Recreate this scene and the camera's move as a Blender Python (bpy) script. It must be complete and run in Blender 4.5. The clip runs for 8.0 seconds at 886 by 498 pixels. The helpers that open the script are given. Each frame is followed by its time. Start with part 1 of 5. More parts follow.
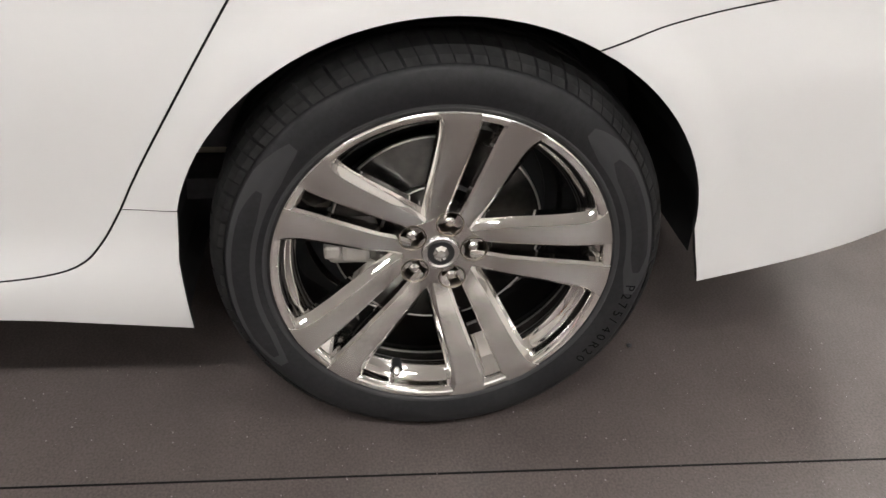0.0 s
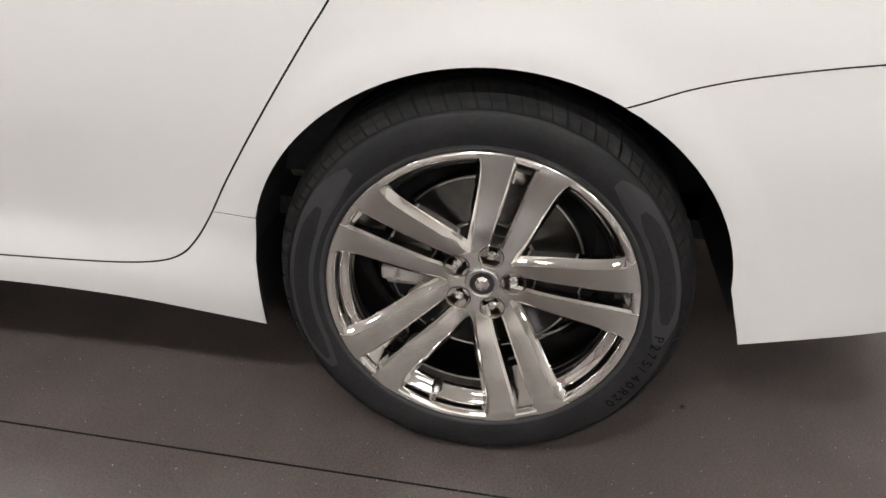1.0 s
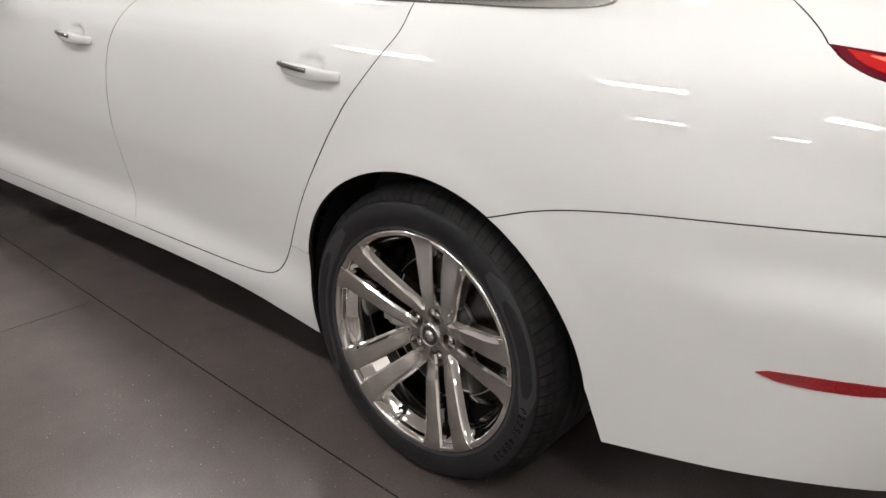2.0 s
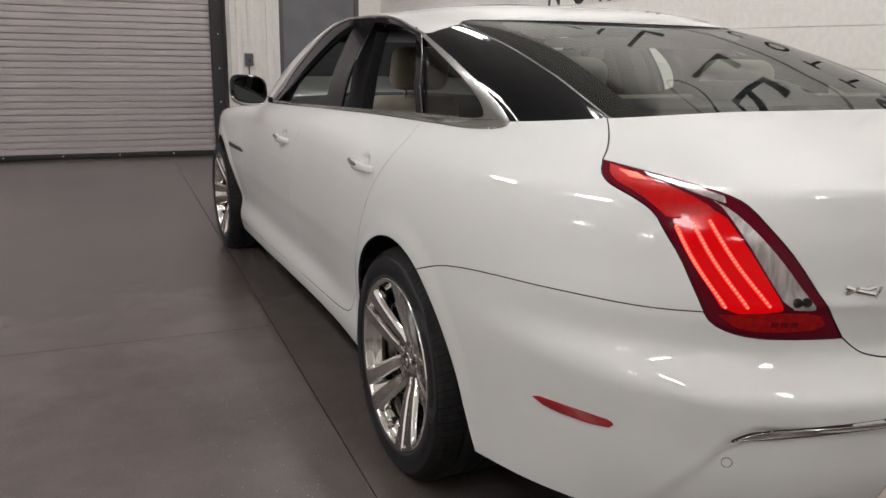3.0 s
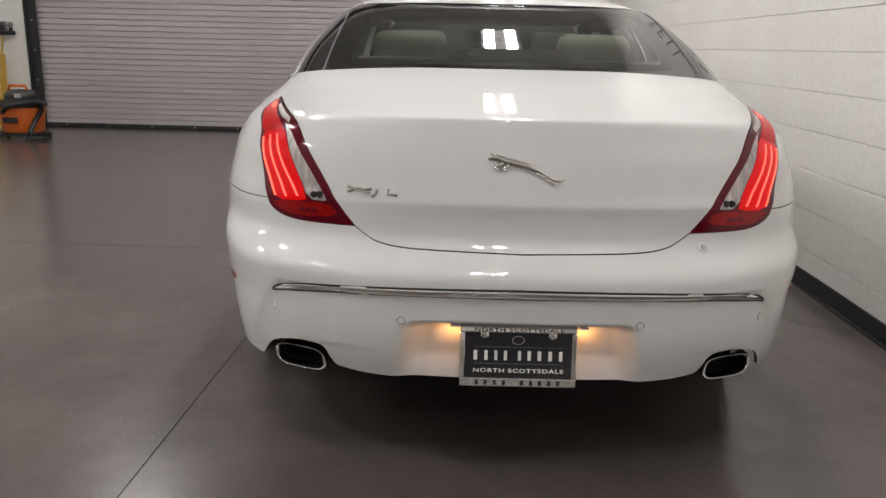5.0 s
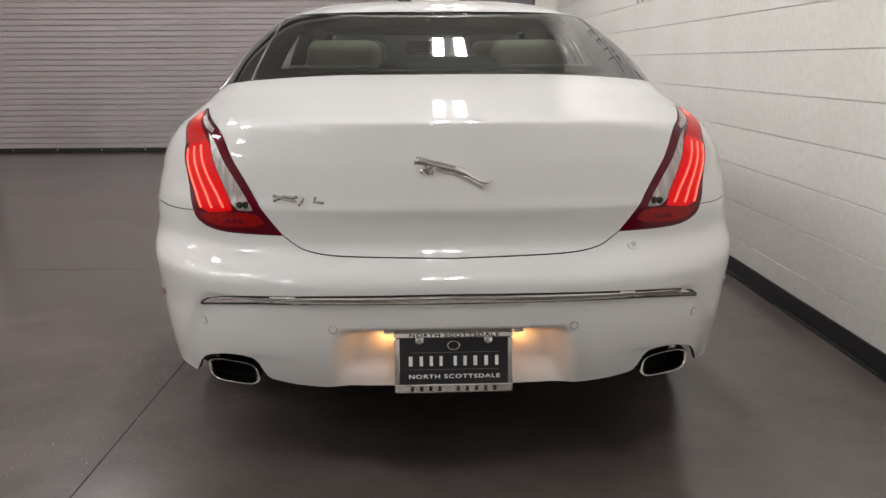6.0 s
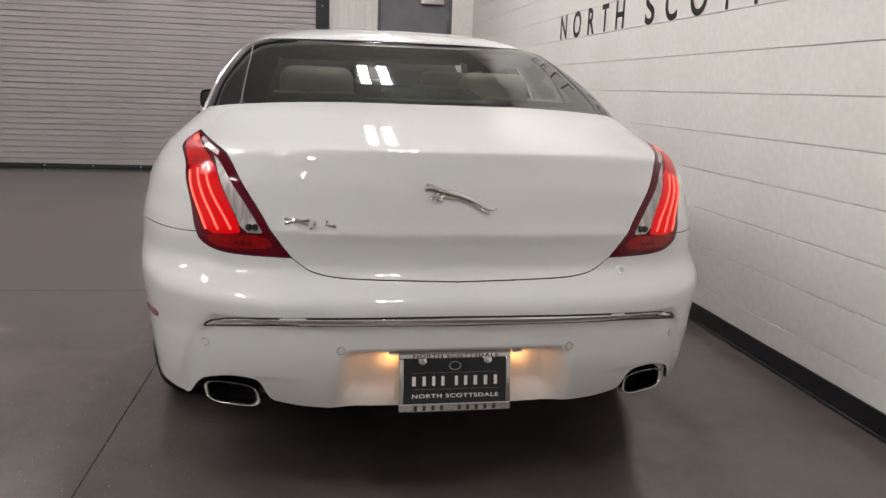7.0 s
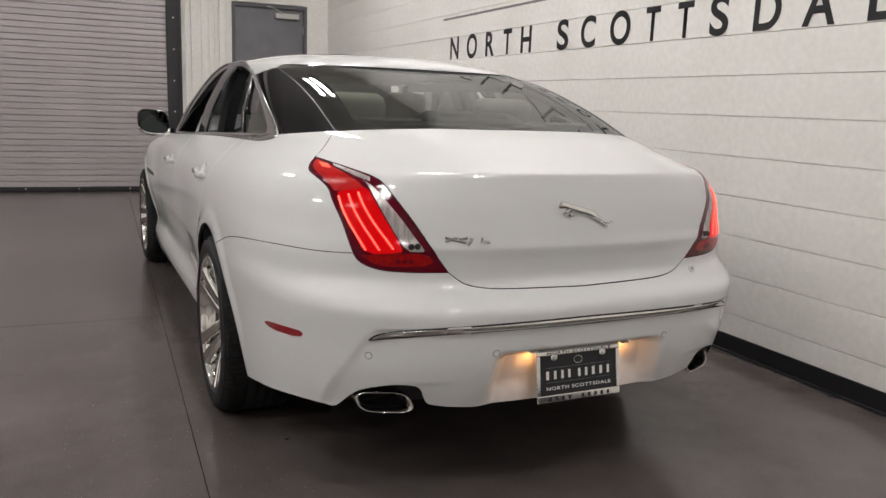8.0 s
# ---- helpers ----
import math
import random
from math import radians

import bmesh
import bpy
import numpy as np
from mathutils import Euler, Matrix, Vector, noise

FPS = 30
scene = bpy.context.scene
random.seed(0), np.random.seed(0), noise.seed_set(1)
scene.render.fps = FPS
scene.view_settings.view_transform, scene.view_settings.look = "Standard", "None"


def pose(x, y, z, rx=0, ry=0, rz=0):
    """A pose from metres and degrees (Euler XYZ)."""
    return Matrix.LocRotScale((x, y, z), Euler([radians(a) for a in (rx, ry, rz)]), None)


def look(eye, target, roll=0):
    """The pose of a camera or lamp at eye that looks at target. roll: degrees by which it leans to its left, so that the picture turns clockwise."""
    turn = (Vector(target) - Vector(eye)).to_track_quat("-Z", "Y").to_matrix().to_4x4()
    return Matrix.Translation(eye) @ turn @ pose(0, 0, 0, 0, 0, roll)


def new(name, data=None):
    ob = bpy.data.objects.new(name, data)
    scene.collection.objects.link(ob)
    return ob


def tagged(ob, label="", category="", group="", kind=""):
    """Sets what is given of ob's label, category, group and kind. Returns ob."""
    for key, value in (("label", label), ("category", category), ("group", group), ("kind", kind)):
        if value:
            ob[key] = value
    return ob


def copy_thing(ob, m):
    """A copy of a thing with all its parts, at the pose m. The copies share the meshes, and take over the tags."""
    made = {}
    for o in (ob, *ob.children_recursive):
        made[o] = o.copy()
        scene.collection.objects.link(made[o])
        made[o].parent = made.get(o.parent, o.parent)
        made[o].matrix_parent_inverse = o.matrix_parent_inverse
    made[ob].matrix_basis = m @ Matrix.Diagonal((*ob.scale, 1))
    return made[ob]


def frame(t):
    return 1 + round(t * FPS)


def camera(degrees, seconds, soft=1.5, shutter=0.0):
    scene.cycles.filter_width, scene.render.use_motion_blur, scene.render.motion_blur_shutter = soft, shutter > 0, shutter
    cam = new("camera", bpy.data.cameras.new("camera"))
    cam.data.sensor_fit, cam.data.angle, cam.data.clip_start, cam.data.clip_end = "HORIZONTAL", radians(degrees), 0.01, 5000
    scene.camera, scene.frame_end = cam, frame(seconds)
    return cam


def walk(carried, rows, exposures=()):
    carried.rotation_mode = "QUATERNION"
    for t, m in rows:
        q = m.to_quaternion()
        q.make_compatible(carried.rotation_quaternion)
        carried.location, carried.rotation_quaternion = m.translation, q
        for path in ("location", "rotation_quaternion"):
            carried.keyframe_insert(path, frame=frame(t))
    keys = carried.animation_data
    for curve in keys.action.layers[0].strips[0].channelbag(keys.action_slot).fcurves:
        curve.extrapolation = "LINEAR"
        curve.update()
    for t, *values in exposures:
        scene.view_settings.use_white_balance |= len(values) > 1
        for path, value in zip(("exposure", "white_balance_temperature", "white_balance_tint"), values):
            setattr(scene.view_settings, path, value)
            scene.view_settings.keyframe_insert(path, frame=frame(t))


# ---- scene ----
cam = camera(58.8, 8.0)
PATH = [
    (0, (-1.954, 1.318, 1.065), (-0.303, 1.079, -0.039), 3.0),
    (0.5, (-2.016, 1.295, 1.051), (-0.307, 1.16, 0.019), 2.2),
    (1, (-2.083, 1.105, 1.091), (-0.355, 1.304, 0.104), 2.1),
    (1.2, (-2.149, 0.935, 1.1), (-0.422, 1.337, 0.175), 1.8),
    (2.3, (-2.091, -0.243, 1.289), (-0.854, 1.176, 0.613), 0.7),
    (2.5, (-2.037, -0.478, 1.298), (-0.917, 1.068, 0.702), 0.9),
    (3, (-1.778, -0.961, 1.3), (-0.96, 0.798, 0.812), 1.1),
    (3.5, (-1.41, -1.36, 1.294), (-0.882, 0.511, 0.826), 1.0),
    (4, (-1.005, -1.649, 1.273), (-0.723, 0.276, 0.811), 1.8),
    (4.5, (-0.525, -1.868, 1.271), (-0.473, 0.071, 0.782), 1.7),
    (5, (-0.203, -2.011, 1.237), (-0.209, -0.074, 0.736), 1.3),
    (5.2, (-0.136, -2.01, 1.225), (-0.124, -0.076, 0.718), 1.0),
    (6.3, (-0.109, -1.995, 1.208), (0.003, -0.048, 0.767), -0.2),
    (6.5, (-0.126, -1.998, 1.212), (0.021, -0.05, 0.783), 0.2),
    (7, (-0.417, -2.049, 1.223), (-0.065, -0.121, 0.823), 2.1),
    (7.5, (-0.896, -2.063, 1.238), (-0.26, -0.202, 0.872), 2.6),
    (8, (-1.434, -1.997, 1.247), (-0.587, -0.221, 0.89), 2.1),
]
walk(cam, [(t, look(eye, target, roll)) for t, eye, target, roll in PATH], [(0.0, 0.95), (0.5, 0.86), (1.0, 0.86), (2.3, 0.28), (3.0, 0.04), (4.0, 0.12), (5.0, 0.17), (6.0, 0.18), (8.0, 0.09)])

from mathutils.geometry import delaunay_2d_cdt


# ---- lamps, world, exposure ----
TILT = -1.26  # the building stands slightly askew to the car, which gives the axes
ROOM = pose(0, 0, 0, 0, 0, TILT)
WALL_X, DOOR_Y, BACK_Y, LEFT_X, CEIL_Z = 1.705, 9.06, -9.0, -9.4, 4.6

world = bpy.data.worlds.new("world")
scene.world = world
world.use_nodes = True
world.node_tree.nodes["Background"].inputs[0].default_value = (0.8, 0.85, 1.0, 1)
world.node_tree.nodes["Background"].inputs[1].default_value = 0.02


# ---- materials ----
def rgb(c):
    return (c[0], c[1], c[2], 1.0)


def principled(name, color, rough=0.5, metal=0.0, coat=0.0, spec=0.5):
    m = bpy.data.materials.new(name)
    m.use_nodes = True
    b = m.node_tree.nodes["Principled BSDF"]
    b.inputs["Base Color"].default_value = rgb(color)
    b.inputs["Roughness"].default_value = rough
    b.inputs["Metallic"].default_value = metal
    b.inputs["Coat Weight"].default_value = coat
    b.inputs["Coat Roughness"].default_value = 0.03
    b.inputs["Specular IOR Level"].default_value = spec
    return m, m.node_tree.nodes, m.node_tree.links, b


def add_noise(m, scale, low, high, target="Base Color", detail=6, stretch=(1, 1, 1), contrast=(0.35, 0.65), second=None):
    """Noise between two colours (or values) on an input of the shader."""
    nodes, links = m.node_tree.nodes, m.node_tree.links
    b = nodes["Principled BSDF"]
    tc = nodes.new("ShaderNodeTexCoord")
    mp = nodes.new("ShaderNodeMapping")
    mp.inputs["Scale"].default_value = stretch
    links.new(tc.outputs["Object"], mp.inputs[0])
    nz = nodes.new("ShaderNodeTexNoise")
    nz.inputs["Scale"].default_value = scale
    nz.inputs["Detail"].default_value = detail
    links.new(mp.outputs[0], nz.inputs["Vector"])
    rp = nodes.new("ShaderNodeValToRGB")
    rp.color_ramp.elements[0].position, rp.color_ramp.elements[1].position = contrast
    as_c = (lambda v: rgb(v)) if isinstance(low, tuple) else (lambda v: (v, v, v, 1))
    rp.color_ramp.elements[0].color, rp.color_ramp.elements[1].color = as_c(low), as_c(high)
    links.new(nz.outputs[0], rp.inputs[0])
    out = rp.outputs[0]
    if second:
        scale2, low2, high2 = second
        n2 = nodes.new("ShaderNodeTexNoise")
        n2.inputs["Scale"].default_value = scale2
        n2.inputs["Detail"].default_value = 4
        links.new(mp.outputs[0], n2.inputs["Vector"])
        r2 = nodes.new("ShaderNodeValToRGB")
        r2.color_ramp.elements[0].position, r2.color_ramp.elements[1].position = 0.35, 0.65
        r2.color_ramp.elements[0].color, r2.color_ramp.elements[1].color = (low2, low2, low2, 1), (high2, high2, high2, 1)
        links.new(n2.outputs[0], r2.inputs[0])
        mx = nodes.new("ShaderNodeMix")
        mx.data_type, mx.blend_type = "RGBA", "MULTIPLY"
        mx.inputs[0].default_value = 1.0
        links.new(out, mx.inputs[6])
        links.new(r2.outputs[0], mx.inputs[7])
        out = mx.outputs[2]
    links.new(out, b.inputs[target])
    return nz


def add_bump(m, scale, strength, distance=0.002, detail=5, stretch=(1, 1, 1)):
    nodes, links = m.node_tree.nodes, m.node_tree.links
    tc = nodes.new("ShaderNodeTexCoord")
    mp = nodes.new("ShaderNodeMapping")
    mp.inputs["Scale"].default_value = stretch
    links.new(tc.outputs["Object"], mp.inputs[0])
    nz = nodes.new("ShaderNodeTexNoise")
    nz.inputs["Scale"].default_value = scale
    nz.inputs["Detail"].default_value = detail
    links.new(mp.outputs[0], nz.inputs["Vector"])
    bp = nodes.new("ShaderNodeBump")
    bp.inputs["Strength"].default_value = strength
    bp.inputs["Distance"].default_value = distance
    links.new(nz.outputs[0], bp.inputs["Height"])
    links.new(bp.outputs[0], nodes["Principled BSDF"].inputs["Normal"])


def glowing(name, color, strength):
    m, nodes, links, b = principled(name, tuple(0.3 * c for c in color), 0.3)
    b.inputs["Emission Color"].default_value = rgb(color)
    b.inputs["Emission Strength"].default_value = strength
    return m


def glass(name, color, rough=0.0, index=1.75):
    """Thin pane: clear with a mirror gloss that grows at grazing angles."""
    m = bpy.data.materials.new(name)
    m.use_nodes = True
    nodes, links = m.node_tree.nodes, m.node_tree.links
    nodes.remove(nodes["Principled BSDF"])
    tr = nodes.new("ShaderNodeBsdfTransparent")
    tr.inputs[0].default_value = rgb(color)
    gl = nodes.new("ShaderNodeBsdfGlossy")
    gl.inputs["Roughness"].default_value = rough
    fr = nodes.new("ShaderNodeFresnel")
    fr.inputs[0].default_value = index
    mx = nodes.new("ShaderNodeMixShader")
    links.new(fr.outputs[0], mx.inputs[0])
    links.new(tr.outputs[0], mx.inputs[1])
    links.new(gl.outputs[0], mx.inputs[2])
    links.new(mx.outputs[0], nodes["Material Output"].inputs[0])
    return m


paint, _, _, _b = principled("white_pearl_paint", (0.71, 0.708, 0.70), 0.5, 0.0, 1.0, 0.0)
add_noise(paint, 3.0, (0.70, 0.698, 0.69), (0.725, 0.722, 0.713), contrast=(0.2, 0.8))
gap_black, _, _, _ = principled("black_underbody_and_gaps", (0.006, 0.006, 0.007), 0.8)
plastic_black, _, _, _ = principled("black_plastic", (0.012, 0.012, 0.013), 0.45)
add_noise(plastic_black, 60, (0.010, 0.010, 0.011), (0.016, 0.016, 0.017))
gloss_black, _, _, _ = principled("gloss_black", (0.004, 0.004, 0.005), 0.05, 0.0, 0.0, 0.32)
chrome, _, _, _ = principled("chrome", (0.80, 0.79, 0.77), 0.08, 1.0)
add_noise(chrome, 6, 0.05, 0.10, target="Roughness", detail=1, contrast=(0.1, 0.9))
satin_chrome, _, _, _ = principled("satin_chrome", (0.62, 0.61, 0.60), 0.22, 1.0)
alloy, _, _, _ = principled("polished_alloy", (0.78, 0.765, 0.74), 0.14, 1.0)
add_noise(alloy, 9, 0.05, 0.10, target="Roughness", detail=1, contrast=(0.1, 0.9))
brushed, _, _, _ = principled("brushed_alloy", (0.52, 0.505, 0.485), 0.2, 1.0)
add_noise(brushed, 5, 0.20, 0.26, target="Roughness", detail=1, contrast=(0.1, 0.9))
rubber, _, _, _ = principled("tyre_rubber", (0.016, 0.016, 0.018), 0.6, 0.0, 0.0, 0.32)
add_noise(rubber, 9, (0.009, 0.009, 0.0102), (0.015, 0.0147, 0.0155), second=(120, 0.8, 1.15))
add_bump(rubber, 300, 0.25, 0.001)
rubber_band, _, _, _ = principled("tyre_smooth_band", (0.030, 0.030, 0.032), 0.45, 0.0, 0.0, 0.4)
# tread blocks are a lighter grey than the tyre's side wall
tread_rubber, _, _, _ = principled("grey_tread_rubber", (0.032, 0.031, 0.031), 0.75)
add_noise(tread_rubber, 40, (0.014, 0.014, 0.014), (0.030, 0.029, 0.029))
rubber_mark, _, _, _ = principled("tyre_mark", (0.003, 0.003, 0.003), 0.8, 0.0, 0.0, 0.1)
dark_chrome, _, _, _ = principled("dark_chrome", (0.34, 0.33, 0.32), 0.12, 1.0)
tip_chrome, _, _, _ = principled("sooted_chrome", (0.46, 0.44, 0.42), 0.14, 1.0)
add_noise(tip_chrome, 30, 0.10, 0.26, target="Roughness")
well_metal, _, _, _ = principled("lug_well_metal", (0.20, 0.175, 0.14), 0.3, 1.0)
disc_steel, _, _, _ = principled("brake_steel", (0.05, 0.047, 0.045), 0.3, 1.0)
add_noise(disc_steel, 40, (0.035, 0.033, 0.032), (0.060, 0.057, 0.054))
caliper_metal, _, _, _ = principled("cast_caliper", (0.50, 0.48, 0.45), 0.55, 0.6)
add_bump(caliper_metal, 150, 0.4)
lens_dark, _, _, _ = principled("dark_red_lens", (0.10, 0.0013, 0.009), 0.10, 0.0, 0.3, 0.2)
lens_red, _, _, _b = principled("red_lens", (0.06, 0.0005, 0.001), 0.15, 0.0, 0.15, 0.15)
_b.inputs["Emission Color"].default_value = (1.0, 0.0005, 0.003, 1)
_b.inputs["Emission Strength"].default_value = 0.52
lens_low, _, _, _b = principled("red_reflector", (0.30, 0.004, 0.005), 0.2, 0.0, 0.3, 0.2)
_b.inputs["Emission Color"].default_value = (1.0, 0.01, 0.006, 1)
_b.inputs["Emission Strength"].default_value = 0.05
add_noise(lens_low, 90, (0.14, 0.001, 0.002), (0.22, 0.002, 0.003))
lens_up, _, _, _b = principled("red_upper_lens", (0.30, 0.004, 0.005), 0.3, 0.0, 0.08, 0.15)
_b.inputs["Emission Color"].default_value = (1.0, 0.003, 0.002, 1)
_b.inputs["Emission Strength"].default_value = 0.20
add_noise(lens_up, 60, (0.18, 0.001, 0.002), (0.28, 0.003, 0.003))
lens_clear, _, _, _ = principled("clear_lamp_reflector", (0.45, 0.41, 0.40), 0.30, 0.55, 0.3)
# vertical streaks in the base colour imitate reflections in the strip
add_noise(lens_clear, 75, (0.32, 0.285, 0.28), (0.60, 0.55, 0.54), stretch=(1, 1, 0.12))
add_bump(lens_clear, 75, 0.3, 0.002, stretch=(1, 1, 0.12))
led = glowing("red_led", (1.0, 0.11, 0.07), 2.6)
led_bar = glowing("red_light_guide", (1.0, 0.030, 0.020), 1.9)
led_top = glowing("red_led_top", (1.0, 0.09, 0.05), 1.8)
marker_red, _, _, _ = principled("red_side_reflector", (0.30, 0.006, 0.012), 0.15, 0.0, 1.0)
add_noise(marker_red, 250, (0.22, 0.004, 0.009), (0.36, 0.008, 0.015))
seat_leather, _, _, _ = principled("ivory_leather", (0.52, 0.47, 0.39), 0.45)
add_noise(seat_leather, 8, (0.47, 0.42, 0.35), (0.56, 0.51, 0.43))
add_bump(seat_leather, 260, 0.25, 0.001)
trim_dark, _, _, _ = principled("charcoal_trim", (0.035, 0.035, 0.04), 0.6)
add_noise(trim_dark, 70, (0.028, 0.028, 0.032), (0.045, 0.045, 0.05))
lining, _, _, _ = principled("charcoal_headlining", (0.04, 0.04, 0.04), 0.9)
add_noise(lining, 30, (0.035, 0.035, 0.035), (0.05, 0.05, 0.048))
pane = glass("tinted_glass", (0.43, 0.455, 0.44), 0.0, 1.5)
rear_pane = glass("rear_screen_glass", (0.66, 0.74, 0.67))
frit, _, _, _ = principled("black_glass_border", (0.012, 0.010, 0.010), 0.2, 0.0, 0.0, 0.2)
mirror_mat, _, _, _ = principled("dimmed_mirror", (0.055, 0.062, 0.06), 0.02, 1.0)

# floor: sealed dark concrete
concrete, nodes, links, _b = principled("sealed_concrete", (0.10, 0.09, 0.085), 0.26, 0.0, 0.0, 0.55)
_n = add_noise(concrete, 1.3, (0.064, 0.053, 0.0495), (0.130, 0.109, 0.102), contrast=(0.25, 0.75), detail=12, second=(210.0, 0.86, 1.14))
_n.inputs["Roughness"].default_value = 0.66
add_noise(concrete, 0.9, 0.19, 0.27, target="Roughness", detail=2, contrast=(0.1, 0.9))
add_bump(concrete, 420, 0.03, 0.0006)
speck, _, _, _ = principled("grit", (0.22, 0.20, 0.185), 0.8)
joint_dark, _, _, _ = principled("joint_filler", (0.010, 0.009, 0.009), 0.9, 0.0, 0.0, 0.05)
block_paint, _, _, _ = principled("painted_block", (0.84, 0.81, 0.775), 0.55)
add_noise(block_paint, 1.5, (0.82, 0.79, 0.75), (0.86, 0.835, 0.80), second=(28, 0.96, 1.03))
add_bump(block_paint, 45, 0.09, 0.003, detail=5)
mortar, _, _, _ = principled("mortar_joint", (0.70, 0.67, 0.63), 0.8)
cove_black, _, _, _ = principled("black_cove_base", (0.010, 0.010, 0.012), 0.35)
slat_paint, _, _, _ = principled("grey_slat_paint", (0.45, 0.44, 0.45), 0.34, 0.30)
add_noise(slat_paint, 3.0, (0.455, 0.412, 0.418), (0.525, 0.478, 0.484), stretch=(0.6, 1, 12), second=(30, 0.90, 1.06))
jamb_paint, _, _, _ = principled("black_guide_rail", (0.018, 0.017, 0.018), 0.5)
door_paint, _, _, _ = principled("grey_door_paint", (0.17, 0.165, 0.18), 0.45)
add_noise(door_paint, 5, (0.155, 0.15, 0.165), (0.185, 0.18, 0.195))
frame_paint, _, _, _ = principled("grey_frame_paint", (0.10, 0.097, 0.105), 0.45)
steel, _, _, _ = principled("zinc_steel", (0.55, 0.54, 0.52), 0.35, 1.0)
letter_black, _, _, _ = principled("black_lettering", (0.012, 0.012, 0.013), 0.45)
line_grey, _, _, _ = principled("grey_stripe", (0.20, 0.19, 0.19), 0.5)
ceiling_paint, _, _, _ = principled("ceiling_paint", (0.70, 0.69, 0.67), 0.85)
add_noise(ceiling_paint, 2, (0.67, 0.66, 0.64), (0.73, 0.72, 0.70))
tube = glowing("fluorescent_tube", (1.0, 0.98, 0.968), 71.0)
fixture_white, _, _, _ = principled("fixture_enamel", (0.80, 0.80, 0.78), 0.4)
orange, _, _, _ = principled("orange_plastic", (0.62, 0.13, 0.02), 0.38)
add_noise(orange, 20, (0.56, 0.115, 0.016), (0.66, 0.145, 0.024))
head_grey, _, _, _ = principled("dark_grey_plastic", (0.055, 0.052, 0.05), 0.5)
add_noise(head_grey, 25, (0.048, 0.045, 0.043), (0.064, 0.061, 0.058))
yellow, _, _, _ = principled("yellow_plastic", (0.60, 0.38, 0.07), 0.45)
plate_black, _, _, _ = principled("plate_black", (0.010, 0.010, 0.012), 0.3)
plate_white, _, _, _ = principled("plate_white", (0.78, 0.77, 0.75), 0.4)
post_red, _, _, _ = principled("red_plastic", (0.50, 0.03, 0.025), 0.45)
green_bit, _, _, _ = principled("green_bristle", (0.05, 0.16, 0.07), 0.7)


# ---- building helpers ----
def link_mesh(name, bm, material, parent=None, label="", smooth_it=True):
    me = bpy.data.meshes.new(name)
    bm.normal_update()
    bm.to_mesh(me)
    bm.free()
    me.materials.append(material)
    if smooth_it:
        me.shade_smooth()
    ob = new(name, me)
    ob.parent = parent
    if label:
        tagged(ob, label)
    return ob


def part(name, bm, material, parent, label="", smooth_it=False):
    return link_mesh(name, bm, material, parent, label, smooth_it)


def thing(name, label, category, group="", kind="", at=(0, 0, 0)):
    ob = new(name)
    ob.location = at
    return tagged(ob, label, category, group, kind)


def box_bm(x0, x1, y0, y1, z0, z1, bevel=0.0, segments=2):
    bm = bmesh.new()
    bmesh.ops.create_cube(bm, size=1.0)
    for v in bm.verts:
        v.co = Vector((x0 + (v.co.x + 0.5) * (x1 - x0), y0 + (v.co.y + 0.5) * (y1 - y0), z0 + (v.co.z + 0.5) * (z1 - z0)))
    if bevel:
        bmesh.ops.bevel(bm, geom=bm.edges[:], offset=bevel, segments=segments, affect="EDGES", profile=0.5)
    return bm


def moved(bm, m):
    bmesh.ops.transform(bm, matrix=m, verts=bm.verts)
    return bm


def joined(*bms):
    out = bms[0]
    for b in bms[1:]:
        me = bpy.data.meshes.new("tmp")
        b.to_mesh(me)
        b.free()
        out.from_mesh(me)
        bpy.data.meshes.remove(me)
    return out


def loft(rings, close=True, caps=True):
    bm = bmesh.new()
    rows = [[bm.verts.new(p) for p in ring] for ring in rings]
    n = len(rows[0])
    for a, b in zip(rows, rows[1:]):
        for i in range(n if close else n - 1):
            j = (i + 1) % n
            bm.faces.new((a[i], a[j], b[j], b[i]))
    if caps and close:
        bm.faces.new(rows[0][::-1])
        bm.faces.new(rows[-1])
    bmesh.ops.recalc_face_normals(bm, faces=bm.faces)
    return bm


def lathe(profile, steps=64, close_profile=False):
    """Turn a profile of (radius, offset) about the x axis; offset runs to -x."""
    prof = profile + ([profile[0]] if close_profile else [])
    bm = bmesh.new()
    rows = []
    for i in range(steps):
        t = 2 * math.pi * i / steps
        rows.append([bm.verts.new((-u, r * math.sin(t), r * math.cos(t))) for r, u in prof])
    for i in range(steps):
        a, b = rows[i], rows[(i + 1) % steps]
        for k in range(len(prof) - 1):
            bm.faces.new((a[k], a[k + 1], b[k + 1], b[k]))
    bmesh.ops.remove_doubles(bm, verts=bm.verts, dist=1e-5)
    bmesh.ops.recalc_face_normals(bm, faces=bm.faces)
    return bm


def tube_bm(points, radius, sides=8, closed=False):
    pts = [Vector(p) for p in points]
    rings = []
    for i, p in enumerate(pts):
        d = (pts[min(i + 1, len(pts) - 1)] - pts[max(i - 1, 0)]).normalized()
        q = d.to_track_quat("Z", "Y")
        rings.append([p + q @ Vector((radius * math.cos(2 * math.pi * k / sides), radius * math.sin(2 * math.pi * k / sides), 0)) for k in range(sides)])
    return loft(rings)


